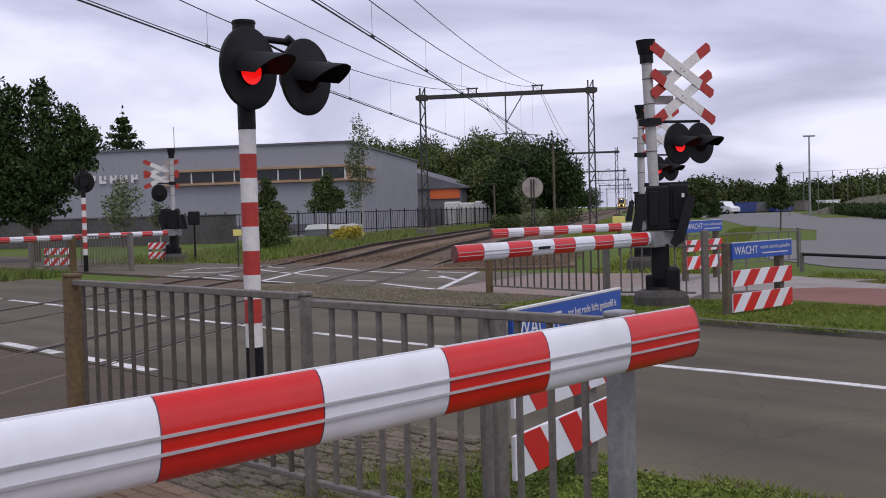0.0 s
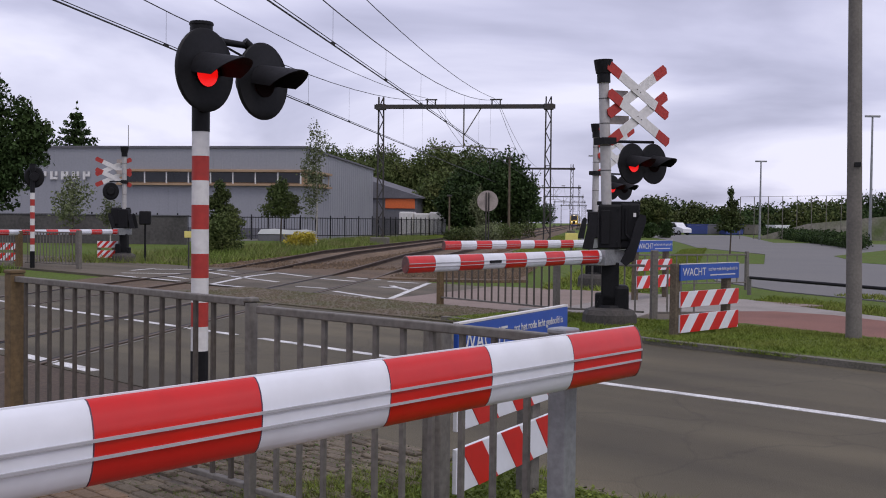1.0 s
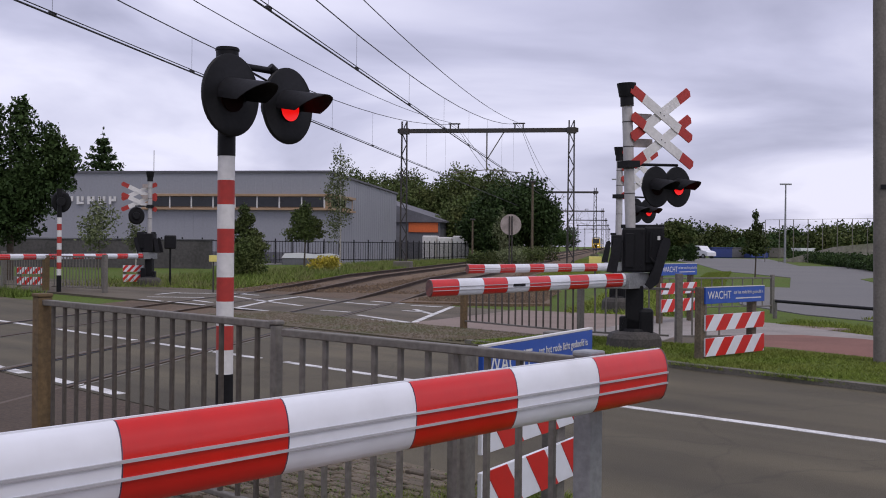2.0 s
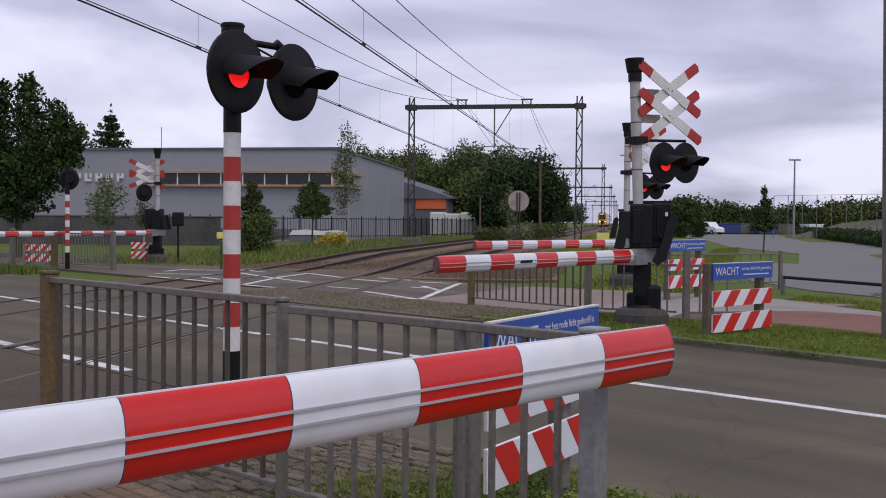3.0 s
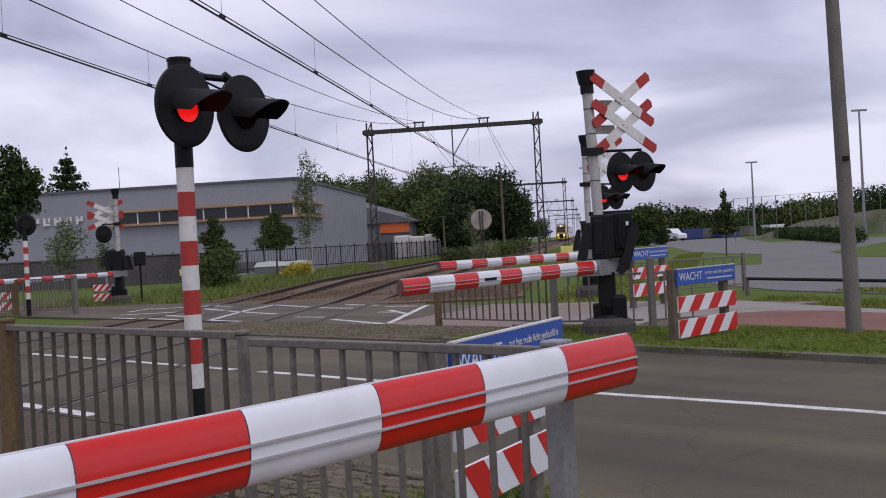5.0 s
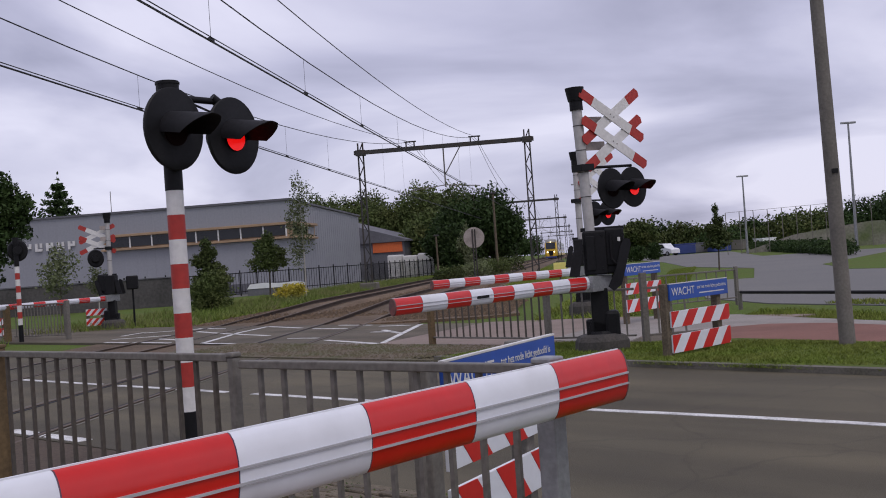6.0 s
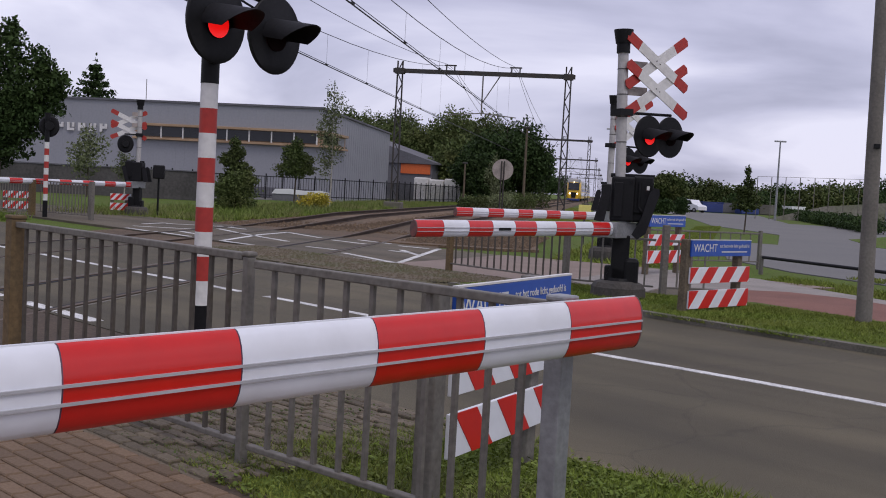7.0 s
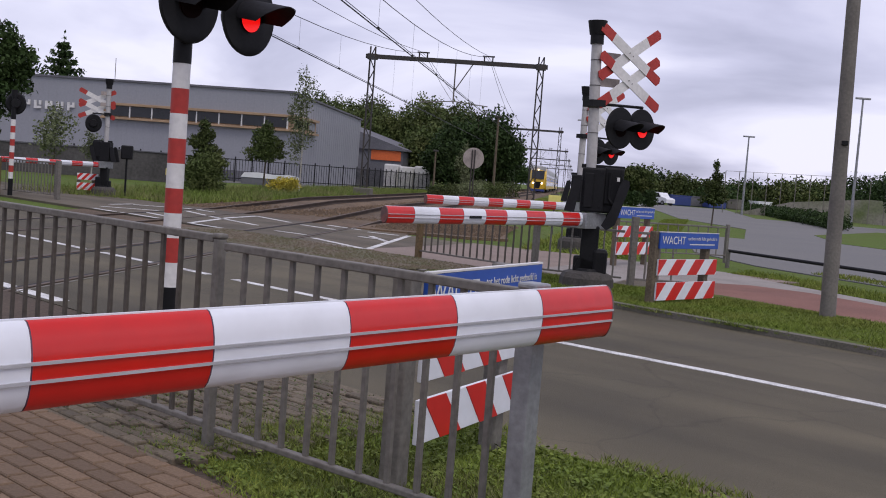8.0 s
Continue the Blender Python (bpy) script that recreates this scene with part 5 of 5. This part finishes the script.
tree("tree", -7.75, 62.5, "round-crowned young tree in the grass", [(0, 0, 2.2, 1.2, 1.1, 0.5), (0.15, 0, 2.75, 0.95, 0.9, 0.5), (-0.2, 0, 3.2, 0.62, 0.6, 0.45), (0.05, 0, 3.6, 0.35, 0.35, 0.45)], 7000, 0.065, LEAF_MID, 1.5, 0.06)
tree("birch", -5.55, 61.0, "slender pale birch tree in the grass", clump(1.7, 6.0, 11, 1.4, 0.3), 2200, 0.07, LEAF_PALE, 1.5, 0.06, BIRCH, "birch tree", 3)
tree("birch", -15.5, 55.0, "thin pale young tree beside the wall", clump(1.2, 1.6, 4, 1.0), 900, 0.06, LEAF_PALE, 1.2, 0.04, BIRCH, "birch tree", 3)
# wood behind the line
for x, y, w, h, lf in ((-14, 160, 12, 13, LEAF_DARK), (-8, 152, 13, 12.0, LEAF_MID), (-2.5, 150, 12, 11.5, LEAF_MID), (2.5, 150, 12, 12.5, LEAF_MID), (7, 140, 10, 11.5, LEAF_MID), (3.5, 128, 8, 8.0, LEAF_MID), (8.2, 116, 9.5, 10.0, LEAF_DARK), (10.2, 118, 7.5, 9.4, LEAF_DARK), (5.5, 112, 6, 6.0, LEAF_DARK), (0.5, 160, 12, 11, LEAF_DARK), (-20.5, 166, 11, 11.4, LEAF_DARK), (-11, 168, 12, 12.5, LEAF_MID), (-5, 165, 12, 13.2, LEAF_MID)):
    tree("tree", x, y, "broad leafy tree in the wood by the line", wide_crown(w, h * 1.22, -0.7, 26), 17000, 0.18, lf, 2.0, 0.22)
for far, w, h in ((165, 7, 8.5), (210, 8, 8.5), (262, 8, 8.5), (335, 9, 9.0), (430, 11, 10.0)):
    p_ = track(-13.2, far, 0)
    tree("tree", p_[0] - w * 0.45 - 1.5, p_[1], "leafy tree far along the railway line", wide_crown(w, h * 1.2, -0.8, 14), 4500, 0.3, LEAF_DARK, 1.6, 0.2)
tree("poplar", 5.6, 92.0, "narrow pale poplar before the wood", clump(1.3, 4.2, 6, 0.4), 1800, 0.09, LEAF_PALE, 0.8, 0.05)
for x, y, w, h, lf in ((3.2, 74, 2.2, 1.2, LEAF_MID), (5.2, 78, 2.6, 1.4, LEAF_PALE), (7.4, 84, 2.4, 1.5, LEAF_MID), (9.5, 95, 3, 1.7, LEAF_MID), (6.5, 88, 2.0, 1.6, LEAF_PALE), (-16.0, 29.5, 2.4, 1.0, LEAF_MID), (-13.8, 29.0, 1.6, 0.8, LEAF_MID), (-18.2, 31.0, 2.6, 1.1, LEAF_MID)):
    tree("bush", x, y, "low green bush beside the line", [(0, 0, h * 0.4, w / 2, w / 2.4, h * 0.5), (w * 0.2, 0, h * 0.6, w / 3, w / 3, h * 0.4), (-w * 0.25, 0, h * 0.5, w / 3.2, w / 3, h * 0.4)], 2200, 0.07, lf, 0.2, 0.03, category="bush")
tree("flowering_bush", -6.2, 59.0, "low bush with yellow flowers in the grass", [(0, 0, 0.45, 0.9, 0.6, 0.45), (0.35, 0, 0.65, 0.5, 0.5, 0.3)], 2200, 0.06, FLOWER, 0.2, 0.03, category="bush")
# right-hand side
tree("tree", 16.6, 55.5, "young leafy tree on the lot's island", [(0, 0, 1.5, 0.72, 0.7, 0.3), (0.15, 0, 1.9, 0.62, 0.6, 0.3), (-0.12, 0, 2.3, 0.5, 0.5, 0.3), (0.1, 0, 2.7, 0.34, 0.34, 0.28), (0, 0, 3.2, 0.16, 0.16, 0.4)], 2600, 0.075, LEAF_MID, 1.3, 0.045)
far_right = [(42 + 4.6 * k, 190 + 9 * math.sin(k * 1.7) + 0.35 * k, 11 + 2 * math.sin(k * 2.1), 5.2 + 0.8 * math.sin(k * 1.3) + (2.6 if k in (9, 10, 11, 12) else 0)) for k in range(34)] + [(36.5, 165, 6, 6.5)]
for x, y, w, h in far_right:
    tree("tree", x, y, "distant leafy tree along the horizon", wide_crown(w * 1.15, h * 1.3, -1.2, 15) + [(-w * 0.3, 0, 0.9, w * 0.34, w * 0.25, 1.5), (w * 0.3, 0, 1.1, w * 0.34, w * 0.25, 1.6), (0, 0, 1.8, w * 0.3, w * 0.3, 1.6)], 8000, 0.27, LEAF_DARK if (int(x) % 3) else LEAF_MID, 1.4, 0.22, limbs=3)
tree("tree", 40.5, 82.0, "dark rounded tree beside the lamp post", wide_crown(5.5, 5.6, 0.2, 10), 6500, 0.12, LEAF_DARK, 0.8, 0.12)
for x, y, w, h in ((33, 60, 4.5, 1.6), (36.5, 63, 4, 1.9), (29.8, 55.0, 3, 1.2), (40.5, 66, 5, 2.0)):
    tree("bush", x, y, "rounded green bush on the verge by the hedge", [(0, 0, h * 0.4, w / 2, w / 2.4, h * 0.5), (w * 0.2, 0, h * 0.55, w / 3, w / 3, h * 0.4)], 3800, 0.09, LEAF_MID, 0.2, 0.03, category="bush")
tree("bush", 28.0, 118.0, "dark bush at the edge of the lot", [(0, 0, 0.7, 0.9, 0.8, 0.8), (0.1, 0, 1.4, 0.7, 0.6, 0.6)], 2600, 0.1, LEAF_DARK, 0.3, 0.05, category="bush")
tree("bush", 25.6, 116.0, "dark bush at the edge of the lot", [(0, 0, 0.7, 1.2, 0.8, 0.8), (0.3, 0, 1.2, 0.8, 0.6, 0.5)], 2600, 0.1, LEAF_DARK, 0.3, 0.05, category="bush")
# long clipped hedge
hedge_blobs = [(k * 1.5, 0.2 * math.sin(k), 0.55, 1.2, 0.8, 0.62) for k in range(53)]
v_, f_ = leaf_cloud(hedge_blobs, 30000, 0.10)
hd = soup("hedge", v_, f_, LEAF_DARK)
hd.matrix_basis = pose(30.4, 72, -0.06, 0, 0, 76)
tagged(hd, "long dark green hedge beside the sports ground", "hedge", kind="stuff")

# bank and ball-stop net posts of the sports ground
bank = thing("sports_bank", pose(46, 118, 0, 0, 0, -28), "grey earth bank of the sports ground", "embankment")
bm = bmesh.new()
prism(bm, [(-9, -0.3), (70, -0.3), (68, 2.1), (6, 2.6), (-2, 1.7)], 0, 12)
part("bank_face", bm, surface("earth_bank", (0.26, 0.24, 0.205), 0.95, grain=4, amount=0.25, patch=0.3, patches=0.5, bump=0.3, tint=(0.12, 0.15, 0.06)), bank)
net = thing("net_posts", pose(40, 116, 0, 0, 0, -28), "row of tall grey ball-stop net posts", "fence")
for k in range(38):
    bm = bmesh.new()
    rod(bm, (-4 + k * 1.5, -1, -0.2), (-4 + k * 1.5, -1, 4.6 + 0.02 * k), 0.045, seg=6)
    part("post", bm, GALV_OLD, net)
bm = bmesh.new()
rod(bm, (-4, -1, 4.6), (-4 + 37 * 1.5, -1, 5.3), 0.02, seg=5)
part("top_wire", bm, GALV_OLD, net)


# ---- ground on the right-hand side ----
slab("cycle_path", [road(-10.2, 15.7), road(-9.2, 20.1), road(-13.6, 20.1), road(-17.0, 19.2), road(-15.4, 14.1), road(-10.0, 14.1)], -0.3, 0.006, PATH_DUSTY, "dusty reddish paved path beside the crossing", "path")
slab("pale_path", [(3.3, 16.6), (4.1, 18.2), (5.0, 18.6), (6.5, 18.8), (7.3, 18.1), (7.91, 16.6), (9.5, 12.0), (12.0, 6.0), (13.2, 6.5), (10.3, 12.5), (8.4, 17.0), (7.2, 20.7), (6.95, 21.8), (5.7, 23.2), (4.8, 23.0), (2.6, 19.0)], -0.3, 0.016, PATH_GREY, "pale concrete path strip", "path")
slab("red_path", [(4.75, 16.1), (5.2, 15.9), (5.9, 14.6), (6.6, 13.4), (8.2, 9.6), (11.0, 5.0), (12.0, 6.0), (9.5, 12.0), (7.91, 16.6), (7.3, 18.1), (6.5, 18.8), (5.0, 18.6), (4.6, 17.8)], -0.3, 0.024, PATH_RED, "dull red asphalt cycle path", "path")
slab("lot", [(8.9, 25.6), (8.6, 30.0), (10.5, 38.0), (13.0, 43.4), (14.2, 42.7), (19.1, 57.4), (19.2, 71.7), (23.8, 96.5), (27.0, 120), (33, 158), (46.5, 150), (32, 94), (40.5, 92), (60, 70), (95, 40), (60, -6.0), (17.0, 3.5), (11.2, 19.5)], -0.3, -0.035, LOT, "pale grey asphalt lot and side road", "road")
slab("lot_verge", [(19.3, 45.4), (20.0, 42.5), (40, 34), (60, 28), (60, 44), (34.0, 74.0), (22.0, 55.2)], -0.2, -0.02, TURF, "grass island beside the side road")
slab("yard", [(-60, 66), (-19, 67.5), (-4, 88.5), (0, 120), (-60, 130)], -0.3, -0.045, LOT, "pale yard before the warehouse", "yard")


# ---- grass ----
def blades(name, quads, count, height, wide, material, label, z=0.0, lean=0.5, patchy=0.0):
    """Blades of grass over parallelograms given by a corner and two edges in the plan."""
    quads = [tuple(np.array(p[:2], float) for p in q) for q in quads]
    area = np.array([abs(a[0] * b[1] - a[1] * b[0]) for _, a, b in quads])
    pick = RNG.choice(len(quads), count, p=area / area.sum())
    o, a, b = (np.array([q[k] for q in quads])[pick] for k in range(3))
    p = o + a * RNG.random((count, 1)) + b * RNG.random((count, 1))
    thick = 0.5 + 0.5 * np.sin(p[:, 0] * 2.3 + np.sin(p[:, 1] * 1.7)) * np.sin(p[:, 1] * 2.9)
    keep = thick >= patchy * (0.5 + RNG.random(count))
    p, thick = p[keep], thick[keep]
    count = len(p)
    h = height * (0.35 + 0.8 * RNG.random(count)) * (0.6 + 0.7 * thick)
    ang = RNG.random(count) * 6.283
    side = np.stack([np.cos(ang), np.sin(ang)], 1) * wide / 2
    tip = p + RNG.normal(size=(count, 2)) * h[:, None] * lean
    z0 = np.full(count, z - 0.01)
    v = np.stack([np.c_[p - side, z0], np.c_[p + side, z0], np.c_[tip, z + h]], 1).reshape(-1, 3)
    f = np.arange(3 * count).reshape(-1, 3).tolist()
    ob = soup(name, v, f, material)
    return tagged(ob, label, "grass", kind="stuff")


def rq(u0, u1, w0, w1):
    return (road(u0, w0), U * (u1 - u0), W * (w1 - w0))


blades("verge_grass", [rq(-4.6, 0.5, 2.98, 4.9)], 70000, 0.03, 0.011, BLADE, "short tufted grass of the near verge", 0.03, 0.9)
blades("verge_tufts", [rq(-4.7, 0.5, 2.86, 5.0)], 26000, 0.055, 0.009, WEED, "longer uneven tufts in the near verge", 0.03, 0.8, 0.55)
blades("verge_grass", [rq(-4.2, 0.5, 2.8, 3.02), rq(-4.75, -4.35, 2.95, 4.85)], 7000, 0.05, 0.009, BLADE, "grass creeping over the paving edge", 0.03, 0.9, 0.3)
blades("verge_grass", [rq(-4.6, 0.5, 4.82, 5.12)], 5500, 0.05, 0.009, BLADE, "grass creeping over the near kerb", 0.02, 0.9, 0.3)


def clover(name, quad, count, size, material, label, z):
    """Small round leaves lying in irregular patches."""
    o, a, b = (np.array(p[:2], float) for p in quad)
    p = o + a * RNG.random((count * 4, 1)) + b * RNG.random((count * 4, 1))
    mask = np.sin(p[:, 0] * 9.1 + 2 * np.sin(p[:, 1] * 5.7)) * np.sin(p[:, 1] * 8.3 + 2 * np.sin(p[:, 0] * 6.3))
    p = p[mask > -0.7 + 1.5 * RNG.random(len(p))][:count]
    n = len(p)
    ang = RNG.random(n) * 6.283
    tilt = RNG.normal(size=(n, 2)) * 0.35
    s = size * (0.6 + 0.8 * RNG.random(n))
    h = z + 0.012 + 0.03 * RNG.random(n)
    v = []
    for k in range(6):
        c, d = np.cos(ang + k * 1.0472) * s, np.sin(ang + k * 1.0472) * s
        v.append(np.c_[p[:, 0] + c, p[:, 1] + d, h + c * tilt[:, 0] + d * tilt[:, 1]])
    v = np.stack(v, 1).reshape(-1, 3)
    return tagged(soup(name, v, np.arange(6 * n).reshape(-1, 6).tolist(), material), label, "weeds", kind="stuff")


clover("clover", rq(-4.5, 0.3, 2.95, 4.9), 9000, 0.009, LEAF_CLOVER, "round-leaved clover patches in the near verge", 0.03)
clover("moss", rq(-7.5, -4.4, 2.95, 4.85), 2600, 0.006, LEAF_MID, "low moss and weeds between the setts", 0.045)
blades("verge_grass", [rq(-11.5, -4, 11.85, 14.2), rq(-4.5, 3, 11.4, 13.6), rq(-9.0, -6.0, 14.0, 14.5)], 78000, 0.04, 0.016, BLADE, "short grass of the far verge", 0.06, 1.0)
blades("verge_grass", [rq(-11.5, -7.8, 11.72, 12.0), (road(-7.8, 11.66), U * 3.7 + W * -0.32, W * 0.24)], 6000, 0.045, 0.012, BLADE, "grass creeping over the far kerb", 0.055, 1.2, 0.5)
blades("sett_weeds", [rq(-7.5, -4.3, 3.0, 4.8)], 14000, 0.03, 0.01, WEED, "weeds growing between the setts", 0.04, 1.0, 0.45)
line_side = [(track(-13.0, 34), T * 60, NR * -6.0)]
blades("line_weeds", line_side, 24000, 0.34, 0.04, WEED, "tall mixed weeds beside the railway", -0.05, 0.6)
blades("line_grass", [(track(-13.0, 34), T * 120, NR * -4.0), (track(-3.9, 41), T * 80, NR * 3.0), ((2.8, 24.3), (3.2, 0.6), (5.5, 22.0))], 130000, 0.13, 0.036, BLADE, "green grass beside the railway", -0.05, 1.0)
slab("ballast_apron", [(-1.2, 28.6), (0.7, 28.2), (2.0, 28.0), (3.1, 28.4), (3.3, 31.0), (2.9, 38.0), (0.9, 37.0)], -0.2, 0.012, BALLAST, "brown stony apron beside the rails", "ballast")
blades("strip_grass", [((7.0, 21.9), (1.5, -5.0), (1.1, 1.7)), ((9.6, 24.0), (2.0, -5.5), (0.9, 0.6)), ((9.0, 39), (7.5, 26), (2.6, 4))], 26000, 0.10, 0.03, BLADE, "grass strip between path and lot", -0.05)
blades("bush_grass", [((-20, 27.5), (8, 0.5), (0.5, 3.5))], 9000, 0.30, 0.04, WEED, "rough grass beyond the tracks", -0.05)

# loose ballast stones by the crossing
def stones(name, quads, count, size, material, label, z):
    verts, faces = [], []
    base = np.array([(1, 0, 0), (-1, 0, 0), (0, 1, 0), (0, -1, 0), (0, 0, 0.8), (0, 0, -0.8)], float)
    tri = [(0, 2, 4), (2, 1, 4), (1, 3, 4), (3, 0, 4)]
    for k in range(count):
        o, a, b = quads[k % len(quads)]
        p = Vector(o) + Vector(a) * RNG.random() + Vector(b) * RNG.random()
        s = size * (0.5 + RNG.random())
        jit = base * (0.7 + 0.6 * RNG.random((6, 3))) * s
        c, d = math.cos(k), math.sin(k)
        n = len(verts)
        verts += [(p.x + c * q[0] - d * q[1], p.y + d * q[0] + c * q[1], z + q[2]) for q in jit]
        faces += [tuple(n + i for i in t) for t in tri]
    return tagged(soup(name, verts, faces, material), label, "ballast", kind="stuff")


stones("ballast_stones", [(meet(-12.6, 19.3), T * 42, NR * 8.2)], 15000, 0.06, BALLAST, "loose brown ballast stones between the rails", -0.03)
stones("ballast_stones", [((-0.6, 29.0), (3.4, -0.6), (1.4, 7.5))], 2600, 0.055, BALLAST, "loose stones on the apron", 0.02)
stones("rubble", [((0.35, 16.85), (0.5, 0.35), (-0.2, 0.25))], 140, 0.032, MOSSY, "small heap of rubble beside the path", 0.045)
stones("gravel", [(road(-19.5, 11.9), U * 9, W * 2.1)], 3500, 0.022, MOSSY, "loose gravel beside the roadway", 0.02)

# ---- paving pieces ----
def paving(owner, material, u0, u1, w0, w1, lu, lw, z, near, uneven, name="brick", skew=0.0):
    """Rows of blocks; those nearest to (near) are single pieces, the rest one joined part."""
    made = []
    row = 0
    w = w0
    while w < w1 - 0.01:
        u = u0 - (lu / 2 if row % 2 else 0)
        while u < u1:
            made.append((u + lu / 2, w + lw / 2))
            u += lu
        w += lw
        row += 1
    made.sort(key=lambda q: (q[0] - near[0]) ** 2 + (q[1] - near[1]) ** 2)
    g = 0.007
    me = None
    rnd = random.Random(3)
    turn = pose(0, 0, 0, 0, 0, ROAD_TURN)
    bm = bmesh.new()
    hx, hy, hz = lu / 2 - g, lw / 2 - g, 0.03
    top = [bm.verts.new((sx * (hx - 0.006), sy * (hy - 0.006), hz)) for sx, sy in ((-1, -1), (1, -1), (1, 1), (-1, 1))]
    mid = [bm.verts.new((sx * hx, sy * hy, hz - 0.007)) for sx, sy in ((-1, -1), (1, -1), (1, 1), (-1, 1))]
    low = [bm.verts.new((sx * hx, sy * hy, -hz)) for sx, sy in ((-1, -1), (1, -1), (1, 1), (-1, 1))]
    bm.faces.new(top)
    for a, c in ((mid, top), (low, mid)):
        for j in range(4):
            bm.faces.new((a[j], a[(j + 1) % 4], c[(j + 1) % 4], c[j]))
    me = bpy.data.meshes.new(name)
    bm.to_mesh(me)
    bm.free()
    me.materials.append(material)
    pts = [tuple(v.co) for v in me.vertices]
    fcs = [tuple(p.vertices) for p in me.polygons]
    verts, faces = [], []
    for k, (u, w) in enumerate(made):
        m = Matrix.Translation(road(u, w, z + rnd.gauss(0, uneven))) @ turn @ pose(0, 0, 0, rnd.gauss(0, uneven * 150), rnd.gauss(0, uneven * 150), rnd.gauss(0, uneven * 220))
        if k < 300:
            o = new(name, me)
            o.parent = owner
            o.matrix_basis = m
        else:
            n = len(verts)
            verts += [tuple(m @ Vector(p)) for p in pts]
            faces += [tuple(n + i for i in f) for f in fcs]
    rest = soup(name + "_field", verts, faces, material, owner)
    rest["kind"] = "stuff"


paving(bpy.data.objects["footpath"], BRICK, -7.6, 1.0, 0.4, 2.88, 0.21, 0.105, 0.012, (-4.4, 2.4), 0.0012)
paving(bpy.data.objects["setts"], COBBLE, -7.6, -4.4, 2.92, 4.86, 0.17, 0.085, 0.026, (-5.2, 3.4), 0.006, "sett")


# ---- what moves ----
FLASH = (0.1, 0.3, 0.7, 1.0, 1.4, 1.7, 2.0, 2.3, 2.7, 3.0, 3.4, 3.6, 4.0, 4.3, 4.7, 5.0, 5.4, 5.6, 6.0, 6.3, 6.7, 7.0, 7.4, 7.6, 8.0)


def motions():
    rows = []
    for t in (0.0, 8.0):
        d = 178 + 30 * (8 - t)
        rows.append((t, Matrix.Translation(track(-6.47, d, 0.02)) @ pose(0, 0, 0, 0, 0, -TRACK_BEARING)))
    walk(train, rows)
    # each lens turns its bright or its dark face outwards
    for lens, lamp in LENSES:
        state = 0 if lamp == 1 else 1
        keys = [(0.0, 180 * state)]
        for t in FLASH:
            a = 180 * state
            state = 1 - state
            b = 180 * state
            keys += [(t - 0.1, a), (t - 0.0667, a + (b - a) / 3), (t - 0.0333, a + (b - a) * 2 / 3), (t, b)]
        last = -1.0
        out = []
        for t, a in keys:
            if t > last + 0.02 and t <= 8.0:
                out.append((t, pose(0, -0.028, -0.026, 0, 0, a)))
                last = t
        if last < 7.99:
            out.append((8.0, pose(0, -0.028, -0.026, 0, 0, keys[-1][1])))
        walk(lens, out)


motions()
